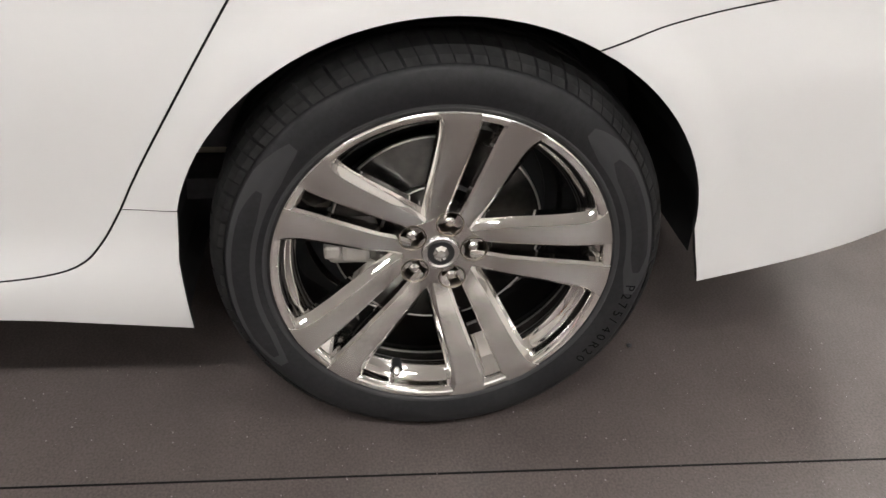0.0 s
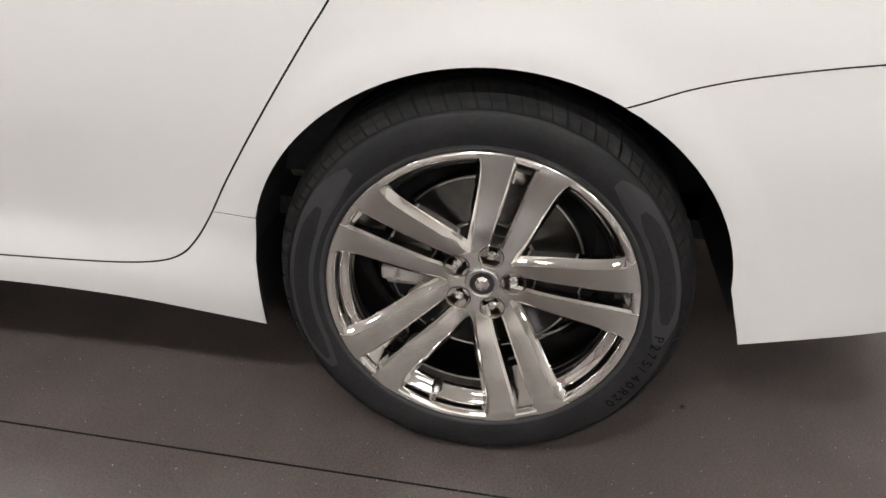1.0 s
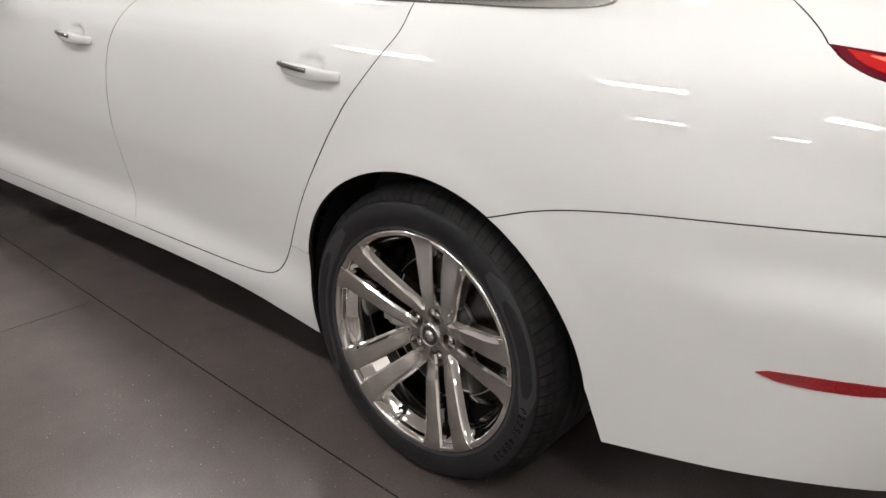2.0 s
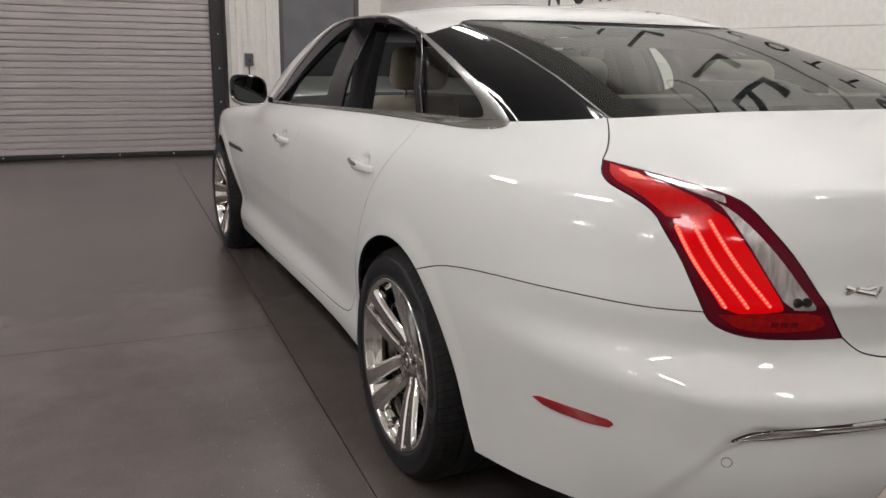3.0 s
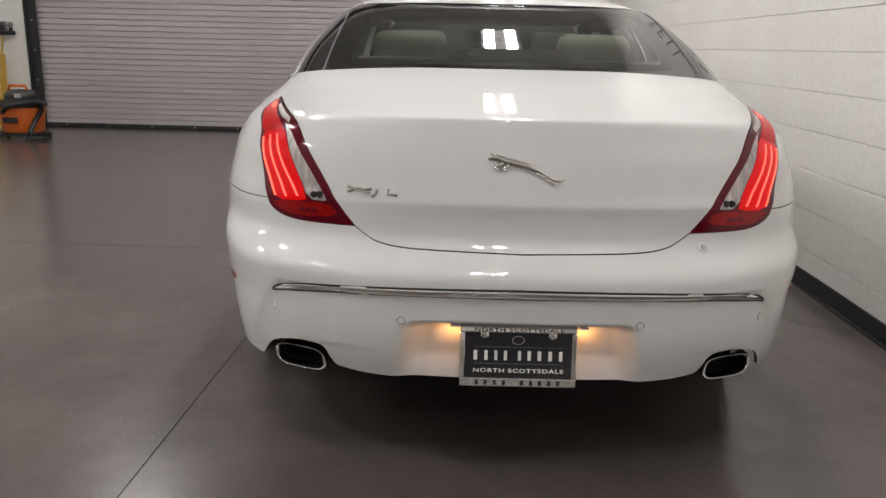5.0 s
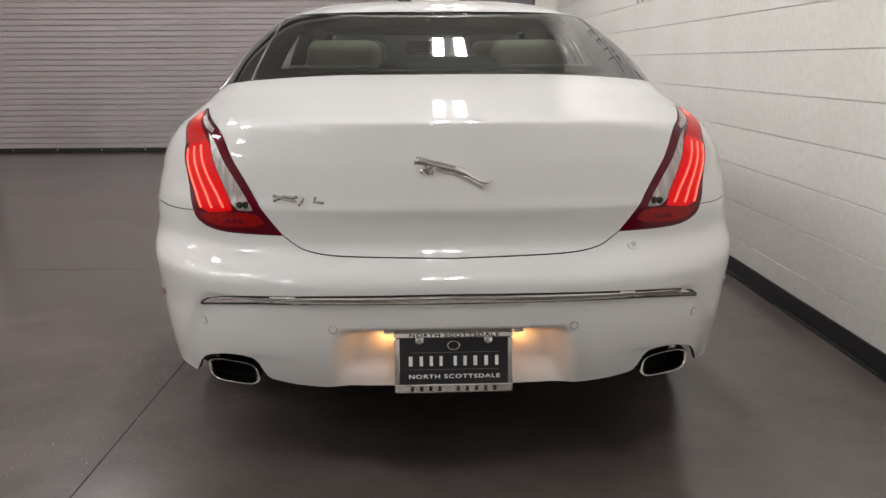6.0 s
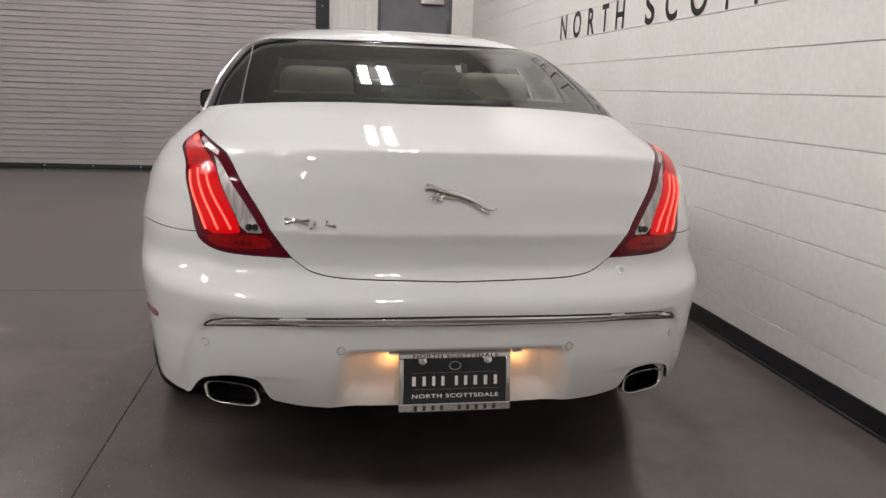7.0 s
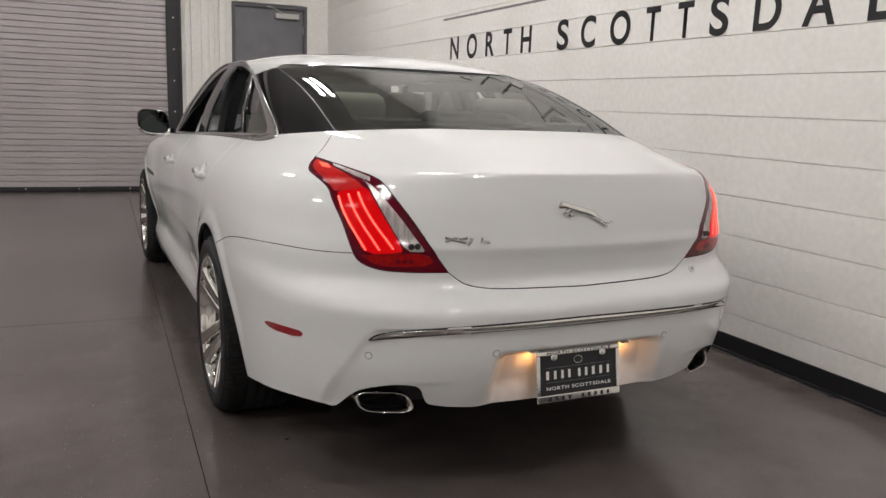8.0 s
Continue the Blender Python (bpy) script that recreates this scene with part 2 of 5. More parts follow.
def text_bm(text, size, depth=0.0, width=1.0, spacing=1.0, bold=0.0):
    """Flat letters of the built-in font in the xz plane, facing -y, from x = 0, standing on z = 0."""
    cu = bpy.data.curves.new("letters", "FONT")
    cu.body, cu.size, cu.extrude, cu.space_character, cu.offset = text, size, depth, spacing, bold
    ob = new("letters", cu)
    me = bpy.data.meshes.new_from_object(ob)
    bm = bmesh.new()
    bm.from_mesh(me)
    bpy.data.objects.remove(ob)
    bpy.data.meshes.remove(me)
    bpy.data.curves.remove(cu)
    for v in bm.verts:
        v.co = Vector((v.co.x * width, -v.co.z, v.co.y))
    return bm


def inside(poly, x, y):
    hit, j = False, len(poly) - 1
    for i in range(len(poly)):
        (xi, yi), (xj, yj) = poly[i], poly[j]
        if (yi > y) != (yj > y) and x < (xj - xi) * (y - yi) / (yj - yi) + xi:
            hit = not hit
        j = i
    return hit


def densify(poly, step):
    out = []
    for i, (x, y) in enumerate(poly):
        x2, y2 = poly[(i + 1) % len(poly)]
        n = max(1, int(math.hypot(x2 - x, y2 - y) / step))
        out += [(x + (x2 - x) * k / n, y + (y2 - y) * k / n) for k in range(n)]
    return out


def rounded(pts, rounds=2):
    """An open line with its inner corners cut smooth."""
    for _ in range(rounds):
        out = [pts[0]]
        for (x, y), (u, v) in zip(pts, pts[1:]):
            out += [(0.75 * x + 0.25 * u, 0.75 * y + 0.25 * v), (0.25 * x + 0.75 * u, 0.25 * y + 0.75 * v)]
        pts = out + [pts[-1]]
    return pts


def shrink(poly, d):
    n = len(poly)
    area = sum(poly[i][0] * poly[(i + 1) % n][1] - poly[(i + 1) % n][0] * poly[i][1] for i in range(n))
    sign = 1 if area > 0 else -1
    out = []
    for i in range(n):
        (x0, y0), (x1, y1), (x2, y2) = poly[i - 1], poly[i], poly[(i + 1) % n]
        ax, ay, bx, by = x1 - x0, y1 - y0, x2 - x1, y2 - y1
        la, lb = math.hypot(ax, ay) or 1, math.hypot(bx, by) or 1
        nx, ny = -ay / la - by / lb, ax / la + bx / lb
        ln = math.hypot(nx, ny) or 1
        out.append((x1 + sign * d * nx / ln, y1 + sign * d * ny / ln))
    return out


def surface_normal(f, a, h):
    e = 2e-4
    p, q = Vector(f(a + e, h)) - Vector(f(a - e, h)), Vector(f(a, h + e)) - Vector(f(a, h - e))
    n = p.cross(q)
    if n.length < 1e-12:
        return Vector((0, 0, 1))
    return n.normalized()


def panel(name, poly, f, material, parent, step=0.03, inset=0.0017, lift=0.0, flange=0.012, label="", edge_step=None):
    """A sheet of the car's skin: the outline poly in the surface's own coordinates, meshed finely, with its edges turned in."""
    outline = densify(shrink(poly, inset) if inset else poly, edge_step or step * 0.5)
    xs, ys = [p[0] for p in outline], [p[1] for p in outline]
    pts = [Vector(p) for p in outline]
    nb = len(pts)
    keep = np.array(outline)
    row, y = 0, min(ys) + step * 0.5
    while y < max(ys):
        x = min(xs) + (0.25 if row % 2 else 0.75) * step
        while x < max(xs):
            if inside(outline, x, y) and ((keep - (x, y)) ** 2).sum(1).min() > (0.45 * step) ** 2:
                pts.append(Vector((x, y)))
            x += step
        y += step * 0.87
        row += 1
    res = delaunay_2d_cdt(pts, [], [list(range(nb))], 1, 1e-6)
    flat, tris = res[0], res[2]
    verts, normals = [], []
    for v in flat:
        n = surface_normal(f, v.x, v.y)
        if n.dot(Vector(f(v.x, v.y)) - Vector((0, 1.4 if v.y < 2 else 2, 0.4))) < 0:
            n = -n
        verts.append(Vector(f(v.x, v.y)) + n * lift)
        normals.append(n)
    faces = []
    for t in tris:
        c = (verts[t[1]] - verts[t[0]]).cross(verts[t[2]] - verts[t[0]])
        faces.append(tuple(t) if c.dot(normals[t[0]]) >= 0 else tuple(t)[::-1])
    if flange:
        used = {}
        for t in faces:
            for i in range(3):
                e = (t[i], t[(i + 1) % 3])
                used[e] = used.get(e, 0) + 1
        rim = [e for e in used if (e[1], e[0]) not in used]
        ring = {}
        for a, b in rim:
            out = (verts[b] - verts[a]).cross(normals[a])
            for i in (a, b):
                ring.setdefault(i, Vector((0, 0, 0)))
                ring[i] += out.normalized() if out.length > 1e-9 else Vector((0, 0, 0))
        top, low = {}, {}
        for i, out in ring.items():
            o = out.normalized() if out.length > 1e-6 else normals[i]
            top[i] = len(verts)
            verts.append(verts[i] + o * 0.0004 - normals[i] * 0.0009)
            normals.append((o + normals[i] * 0.4).normalized())
            low[i] = len(verts)
            verts.append(verts[i] + o * 0.0004 - normals[i] * flange)
            normals.append(o)
        for a, b in rim:
            faces.append((b, a, top[a], top[b]))
        skin = len(faces)
        for a, b in rim:
            faces.append((top[b], top[a], low[a], low[b]))
    me = bpy.data.meshes.new(name)
    me.from_pydata([tuple(v) for v in verts], [], faces)
    me.shade_smooth()
    me.normals_split_custom_set_from_vertices([tuple(n) for n in normals])
    me.materials.append(material)
    # flanges behind painted edges are black, putting the gaps' shade into the colour
    if flange and material is paint:
        me.materials.append(gap_black)
        for pl in me.polygons[skin:]:
            pl.material_index = 1
    ob = new(name, me)
    ob.parent = parent
    if label:
        tagged(ob, label)
    return ob


def mirror_poly(poly):
    return [(-a, h) for a, h in poly][::-1]


def body_a(y, h):
    """The a of the body at height h where it lies at y, on the driver's side."""
    lo, hi = 0.0, 5.4
    for _ in range(50):
        m = 0.5 * (lo + hi)
        lo, hi = (m, hi) if body(m, h)[1] < y else (lo, m)
    return 0.5 * (lo + hi)


def cabin_a(y, k):
    lo, hi = 0.0, math.pi
    for _ in range(50):
        m = 0.5 * (lo + hi)
        lo, hi = (m, hi) if cabin(m, k)[1] < y else (lo, m)
    return 0.5 * (lo + hi)


def on(f, a, h, lift=0.0):
    p, n = Vector(f(a, h)), surface_normal(f, a, h)
    if n.dot(p - Vector((0, 1.4, 0.4))) < 0:
        n = -n
    return p + n * lift, n


# ---- the car's outer form: closed plan curves stacked in height ----
def lerp_rows(rows, h):
    """Smooth (monotone cubic) interpolation of a table whose first column is h."""
    n = len(rows)
    if h <= rows[0][0]:
        return rows[0][1:]
    if h >= rows[-1][0]:
        return rows[-1][1:]
    i = 0
    while rows[i + 1][0] < h:
        i += 1
    a, b = rows[i], rows[i + 1]
    d = b[0] - a[0]
    t = (h - a[0]) / d
    out = []
    for k in range(1, len(a)):
        s = (b[k] - a[k]) / d
        s0 = (a[k] - rows[i - 1][k]) / (a[0] - rows[i - 1][0]) if i > 0 else s
        s1 = (rows[i + 2][k] - b[k]) / (rows[i + 2][0] - b[0]) if i + 2 < n else s
        m0 = 0.0 if s0 * s <= 0 else 2 * s0 * s / (s0 + s)
        m1 = 0.0 if s1 * s <= 0 else 2 * s1 * s / (s1 + s)
        t2, t3 = t * t, t * t * t
        out.append((2 * t3 - 3 * t2 + 1) * a[k] + (t3 - 2 * t2 + t) * d * m0 + (3 * t2 - 2 * t3) * b[k] + (t3 - t2) * d * m1)
    return out


def smooth(a, b, x):
    if a > b:
        return 1.0 - smooth(b, a, x)
    t = min(1.0, max(0.0, (x - a) / (b - a)))
    return t * t * (3 - 2 * t)


YC, FRONT = 1.17, 5.17
# height, rear end, height there, half width over the rear axle, height there, half width at the doors, roundness
BODY = (
    (0.15, 0.140, 0.15, 0.855, 0.15, 0.865, 3.6),
    (0.20, 0.095, 0.20, 0.885, 0.20, 0.891, 3.7),
    (0.30, 0.022, 0.30, 0.908, 0.30, 0.909, 3.7),
    (0.40, -0.029, 0.40, 0.918, 0.40, 0.889, 3.7),
    (0.50, -0.059, 0.50, 0.930, 0.50, 0.904, 3.62),
    (0.57, -0.068, 0.57, 0.940, 0.57, 0.916, 3.54),
    (0.62, -0.074, 0.62, 0.946, 0.62, 0.926, 3.54),
    (0.655, -0.076, 0.655, 0.949, 0.655, 0.929, 3.54),
    (0.685, -0.056, 0.685, 0.951, 0.685, 0.931, 3.52),
    (0.710, -0.012, 0.71, 0.951, 0.710, 0.932, 3.52),
    (0.74, 0.008, 0.74, 0.951, 0.74, 0.933, 3.46),
    (0.80, -0.001, 0.80, 0.950, 0.80, 0.932, 3.4),
    (0.828, -0.0105, 0.828, 0.948, 0.826, 0.930, 3.3),
    (0.836, -0.0125, 0.836, 0.947, 0.834, 0.930, 3.3),
    (0.845, -0.0120, 0.845, 0.946, 0.843, 0.929, 3.28),
    (0.87, -0.009, 0.87, 0.941, 0.87, 0.926, 3.2),
    (0.95, -0.003, 0.95, 0.922, 0.935, 0.912, 3.2),
    (1.00, 0.006, 1.00, 0.904, 0.975, 0.897, 3.1),
    (1.045, 0.0135, 1.045, 0.882, 1.0095, 0.884, 3.0),
    (1.057, 0.0165, 1.0565, 0.873, 1.019, 0.876, 2.9),
    (1.068, 0.034, 1.0635, 0.866, 1.027, 0.872, 2.84),
    (1.10, 0.105, 1.083, 0.848, 1.048, 0.862, 2.75),
    (1.15, 0.250, 1.118, 0.818, 1.075, 0.850, 2.8),
    (1.20, 0.400, 1.150, 0.790, 1.095, 0.842, 3.2),
    (1.24, 0.515, 1.170, 0.768, 1.106, 0.835, 3.7),
)


def smoothed_table(spread):
    """The table sampled every 2 mm of height, averaged over spread(h)."""
    top, edge = BODY[-1], lerp_rows(BODY, 1.238)
    rate = [(p - q) / 0.002 for p, q in zip(top[1:], edge)]
    out = []
    for i in range(554):
        hh, total, acc = 0.144 + 0.002 * i, 0.0, [0.0] * 6
        w = max(spread(hh), 0.0005)
        for j in range(-16, 17):
            g = math.exp(-0.5 * (j / 6.4) ** 2)
            u = hh + w * j / 6.4
            row = lerp_rows(BODY, u) if u <= 1.24 else [p + d * (u - 1.24) for p, d in zip(top[1:], rate)]
            total += g
            acc = [p + g * q for p, q in zip(acc, row)]
        out.append([p / total for p in acc])
    return out


def between(rows, h):
    """Cubic reading between the rows of a sampled table."""
    f = min(max((h - 0.144) / 0.002, 1.0), 551.999)
    i = int(f)
    t = f - i
    w = (-0.5 * t + t * t - 0.5 * t**3, 1 - 2.5 * t * t + 1.5 * t**3, 0.5 * t + 2 * t * t - 1.5 * t**3, -0.5 * t * t + 0.5 * t**3)
    return [w[0] * p + w[1] * q + w[2] * r + w[3] * u for p, q, r, u in zip(rows[i - 1], rows[i], rows[i + 1], rows[i + 2])]


# crisp round the two folds of the lid, softer elsewhere; and the same without the folds, for the corners
CRISP = smoothed_table(lambda h: 0.010 - 0.0075 * smooth(0.76, 0.80, h) * (1 - smooth(0.87, 0.90, h)) - 0.008 * smooth(0.99, 1.02, h) * (1 - smooth(1.08, 1.11, h)))
SOFT = smoothed_table(lambda h: 0.016)


def body(a, h):
    """A point of the body: a runs round the car from the middle of the tail (0), positive on the driver's side."""
    s = abs(a)
    r, zr, w, zs, w2, n = between(CRISP, h)
    # the lid's sharp lip softens towards the corners
    if h > 0.80 and s > 0.5:
        soft = between(SOFT, h)
        k = smooth(0.5, 0.78, s) * smooth(0.80, 0.84, h)
        r, zr, w, zs, w2, n = [p + (q - p) * k for p, q in zip((r, zr, w, zs, w2, n), soft)]
    if s <= math.pi / 2:
        c, q = math.cos(s), math.sin(s)
        rho = (max(q, 1e-9) ** n + max(c, 1e-9) ** n) ** (-1 / n)
        x, y = w * rho * q, YC - (YC - r) * rho * c
        b = smooth(0.3, math.pi / 2, s)
        z = zr + (zs - zr) * b
    else:
        y = YC + (s - math.pi / 2)
        k = smooth(1.25, 2.3, y)
        wide = w + (w2 - w) * k + 0.018 * smooth(3.3, 4.2, y) * smooth(0.35, 0.6, h) * (1 - smooth(0.85, 1.05, h))
        t = min(1.0, (y - YC) / (FRONT - YC))
        x = wide * max(0.0, 1 - t**9) ** (1 / 5)
        z = zs - 0.042 * smooth(0.93, 1.24, h) * (y - YC)
        z -= 0.10 * smooth(3.5, 5.2, y) * smooth(0.6, 1.1, h)
    # number-plate niche and the swept step below the chrome strip
    if s < 0.9 and 0.3 < h < 0.625:
        dx, dz = 0.95 * (0.347 + 0.2 * (0.43 - h) - s), 2.2 * (0.532 - h)
        d = 0.055 - math.hypot(0.055 - dx, 0.055 - dz) if dx < 0.055 and dz < 0.055 else min(dx, dz)
        y += 0.050 * smooth(-0.004, 0.070, d) * (0.3 + 0.7 * smooth(0.33, 0.43, h))
        # short fold running in from the exhaust opening
        y += 0.0035 * smooth(0.447, 0.433, h) * smooth(0.42, 0.53, s) * (1 - smooth(0.60, 0.66, s))
        edge = 0.665 + 0.42 * (0.585 - h) ** 0.8 if h < 0.585 else 0.665 - 0.9 * (h - 0.585)
        y += 0.009 * smooth(-0.026, 0.020, edge - s) * smooth(0.618, 0.602, h) * smooth(0.30, 0.36, h)
    # flared lips round the wheel openings
    for yw in (1.165, 4.327):
        d = math.hypot(y - yw, z - 0.355)
        x += 0.009 * (1 - smooth(0.420, 0.485, d)) * smooth(0.3, 0.55, z) * smooth(0.5, 0.8, x)
    # finger cups behind the door handles
    for yw, zw in ((1.532, 0.948), (2.660, 0.912)):
        d = ((y - yw) / 0.050) ** 2 + ((h - zw) / 0.042) ** 2
        if d < 4:
            x -= 0.012 * (1 - smooth(0.55, 1.1, math.sqrt(d)))
    return (-math.copysign(x, a) if a else 0.0, y, z)


# greenhouse: share of height, rear end, height there, half width, height at the side, middle, front end, roundness
CABIN = (
    (0.00, 0.515, 1.170, 0.768, 1.106, 1.17, 3.95, 3.7),
    (0.30, 0.735, 1.247, 0.748, 1.207, 1.45, 3.66, 3.9),
    (0.60, 0.985, 1.322, 0.710, 1.302, 1.75, 3.36, 4.1),
    (0.85, 1.190, 1.374, 0.668, 1.382, 2.00, 3.10, 4.3),
    (1.00, 1.310, 1.400, 0.630, 1.430, 2.12, 2.95, 4.5),
)


def cabin(a, k):
    """A point of the greenhouse; k = 0 at the waistline, 1 at the edge of the roof, 2 at the roof's spine."""
    r, zr, w, zs, yc, yf, n = lerp_rows(CABIN, min(k, 1.0))
    s = abs(a)
    c, q = math.cos(s), math.sin(s)
    n = n if c >= 0 else 8.0
    rho = (max(q, 1e-9) ** n + max(abs(c), 1e-9) ** n) ** (-1 / n)
    wide = w
    if c >= 0:
        y = yc - (yc - r) * rho * c
        z = zr + (zs - zr) * smooth(0.3 + 0.45 * min(k, 1.0) ** 3, math.pi / 2, s)
    else:
        y = yc + (yf - yc) * rho * -c
        wide = w + 0.06 * (1 - min(k, 1)) * smooth(1.2, 2.3, y)
        z = zs - 0.042 * (1 - min(k, 1)) * (y - yc) + (zr - zs) * 0.5 * smooth(math.pi * 0.62, math.pi, s)
    x = wide * rho * q
    if k > 1:
        t = k - 1
        ys = 1.9 + (y - 1.9) * (1 - 0.55 * t) if y < 1.9 else 1.9 + (y - 1.9) * (1 - 0.3 * t)
        x, y = x * (1 - t), y + (ys - y) * t
        z += (1.476 - 0.03 * (y - 2.05) ** 2 - z) * (1 - (1 - t) ** (1.6 + 3.6 * smooth(0.6, 1.3, s) * (1 - smooth(2.0, 2.7, s)) + 1.6 * smooth(2.0, 2.7, s)))
    return (-math.copysign(x, a) if a else 0.0, y, z)


# ---- the room ----
def room_ob(ob):
    ob.matrix_basis = ROOM @ ob.matrix_basis
    return ob


def structure(name, bm, material, label="", parent=None):
    ob = link_mesh(name, bm, material, parent, "", False)
    if parent is None:
        tagged(ob, label, name.split("_")[0], kind="structure")
        room_ob(ob)
    return ob


floor = structure("floor", box_bm(LEFT_X - 0.2, WALL_X + 0.4, BACK_Y - 0.2, DOOR_Y + 0.6, -0.2, 0.0), concrete, "sealed dark grey-brown concrete floor with sawn joints")
structure("ceiling", box_bm(LEFT_X - 0.2, WALL_X + 0.4, BACK_Y - 0.2, DOOR_Y + 0.6, CEIL_Z, CEIL_Z + 0.15), ceiling_paint, "plain pale painted ceiling high above the car")
wall_right = structure("wall_east", box_bm(WALL_X + 0.012, WALL_X + 0.22, BACK_Y, DOOR_Y + 0.4, 0.0, CEIL_Z), mortar, "white painted concrete block wall with black lettering")
# south and west walls are unseen, added to close the room and bounce light
structure("wall_south", box_bm(LEFT_X, WALL_X + 0.2, BACK_Y - 0.2, BACK_Y, 0.0, CEIL_Z), block_paint, "unseen white painted block wall added behind the car")
structure("wall_west", box_bm(LEFT_X - 0.2, LEFT_X, BACK_Y, DOOR_Y + 0.4, 0.0, CEIL_Z), block_paint, "unseen white painted block wall added across the bay")

# end wall: piers either side of the shutter and round the steel door
SH_L, SH_R, SH_TOP = -6.12, -0.42, 3.66
DR_L, DR_R, DR_TOP = 0.44, 1.36, 2.47
wall_end = structure("wall_north", box_bm(LEFT_X, SH_L - 0.12, DOOR_Y, DOOR_Y + 0.2, 0.0, CEIL_Z), block_paint, "white painted wall round a roller shutter and door")
for x0, x1, z0, z1 in ((SH_L - 0.12, SH_R + 0.16, SH_TOP, CEIL_Z), (SH_R + 0.16, DR_L - 0.05, 0.0, CEIL_Z), (DR_L - 0.05, DR_R + 0.05, DR_TOP + 0.06, CEIL_Z), (DR_R + 0.05, WALL_X + 0.3, 0.0, CEIL_Z)):
    structure("pier", box_bm(x0, x1, DOOR_Y, DOOR_Y + 0.2, z0, z1), block_paint, parent=wall_end)
structure("pier_rib", box_bm(-0.14, -0.08, DOOR_Y - 0.05, DOOR_Y, 0.0, CEIL_Z, 0.008), block_paint, parent=wall_end)
for x0, x1 in ((0.085, 0.115), (0.160, 0.178), (-0.215, -0.195)):
    structure("pier_rib", box_bm(x0, x1, DOOR_Y - 0.03, DOOR_Y, 0.0, CEIL_Z, 0.006), block_paint, parent=wall_end)
structure("pier_rib", box_bm(0.22, 0.30, DOOR_Y - 0.05, DOOR_Y, 0.0, CEIL_Z, 0.008), block_paint, parent=wall_end)

# courses of the block wall, each with eased edges; the joints stay open between them
COURSE = 0.2085
course_bm = box_bm(0.0, 0.03, BACK_Y, DOOR_Y, 0.0018, COURSE - 0.0018, 0.0022, 1)
course_me = None
for i in range(int(CEIL_Z / COURSE)):
    if course_me is None:
        ob = link_mesh("block_course", course_bm, block_paint, wall_right, "", False)
        course_me = ob.data
    else:
        ob = new("block_course", course_me)
        ob.parent = wall_right
    ob.location = (WALL_X - 0.001, 0, i * COURSE)

cove = structure("baseboard", box_bm(WALL_X - 0.010, WALL_X, BACK_Y, DOOR_Y, 0.0, 0.100, 0.003), cove_black, "black rubber cove base along the block wall")
structure("cove_toe", box_bm(WALL_X - 0.022, WALL_X - 0.008, BACK_Y, DOOR_Y, 0.0, 0.014, 0.004), cove_black, parent=cove)

# sawn joints in the floor, proud by a hair so that they read as dark lines
joint_bm = box_bm(-0.0018, 0.0018, -9.0, 8.5, 0.0, 0.0010)
joint = link_mesh("floor_joint", joint_bm, joint_dark, None, "", False)
joint.matrix_basis = pose(-1.096, 0, 0, 0, 0, -2.05)
tagged(joint, "narrow dark sawn joint in the concrete floor", "joint", kind="structure")
cross = link_mesh("floor_joint", box_bm(-7.0, -1.02, -0.0006, 0.0006, 0.0, 0.0006), joint_dark, None, "", False)
cross.matrix_basis = pose(0, 2.60, 0, 0, 0, -2.05)
tagged(cross, "faint sawn cross joint in the concrete floor", "joint", kind="structure")

# roller shutter
shutter = tagged(new("roller_shutter"), "closed grey steel roller shutter with horizontal slats", "roller shutter")
PITCH = 0.0752
slat_prof = ((0.0, 0.0), (-0.011, 0.0015), (-0.0145, 0.0045), (-0.0155, 0.012), (-0.0155, 0.056), (-0.0145, 0.0635), (-0.011, 0.0665), (0.008, 0.0680), (0.008, 0.0740), (0.0, PITCH))
bm = bmesh.new()
rows = [[bm.verts.new((x, DOOR_Y + 0.06 + d, z)) for d, z in slat_prof] for x in (SH_L, SH_R)]
for k in range(len(slat_prof) - 1):
    bm.faces.new((rows[0][k], rows[1][k], rows[1][k + 1], rows[0][k + 1]))
slat = part("slat", bm, slat_paint, shutter)
for i in range(1, 49):
    ob = new("slat", slat.data)
    ob.parent = shutter
    ob.location = (0, 0, i * PITCH)
slat.location = (0, 0, 0.0)
for ob in shutter.children:
    ob.location.z += 0.055
part("bottom_bar", box_bm(SH_L, SH_R, DOOR_Y + 0.02, DOOR_Y + 0.07, 0.012, 0.06, 0.006), jamb_paint, shutter, "black bottom bar")
part("weather_strip", box_bm(SH_L, SH_R, DOOR_Y + 0.03, DOOR_Y + 0.055, 0.0, 0.014), gap_black, shutter)
x = SH_L + 0.3
while x < SH_R - 0.1:
    part("bolt", moved(lathe([(0.0, 0.008), (0.008, 0.006), (0.010, 0.0)], 12), pose(x, DOOR_Y + 0.019, 0.036, 0, 0, 90)), steel, shutter, "zinc bolt head")
    x += 0.61
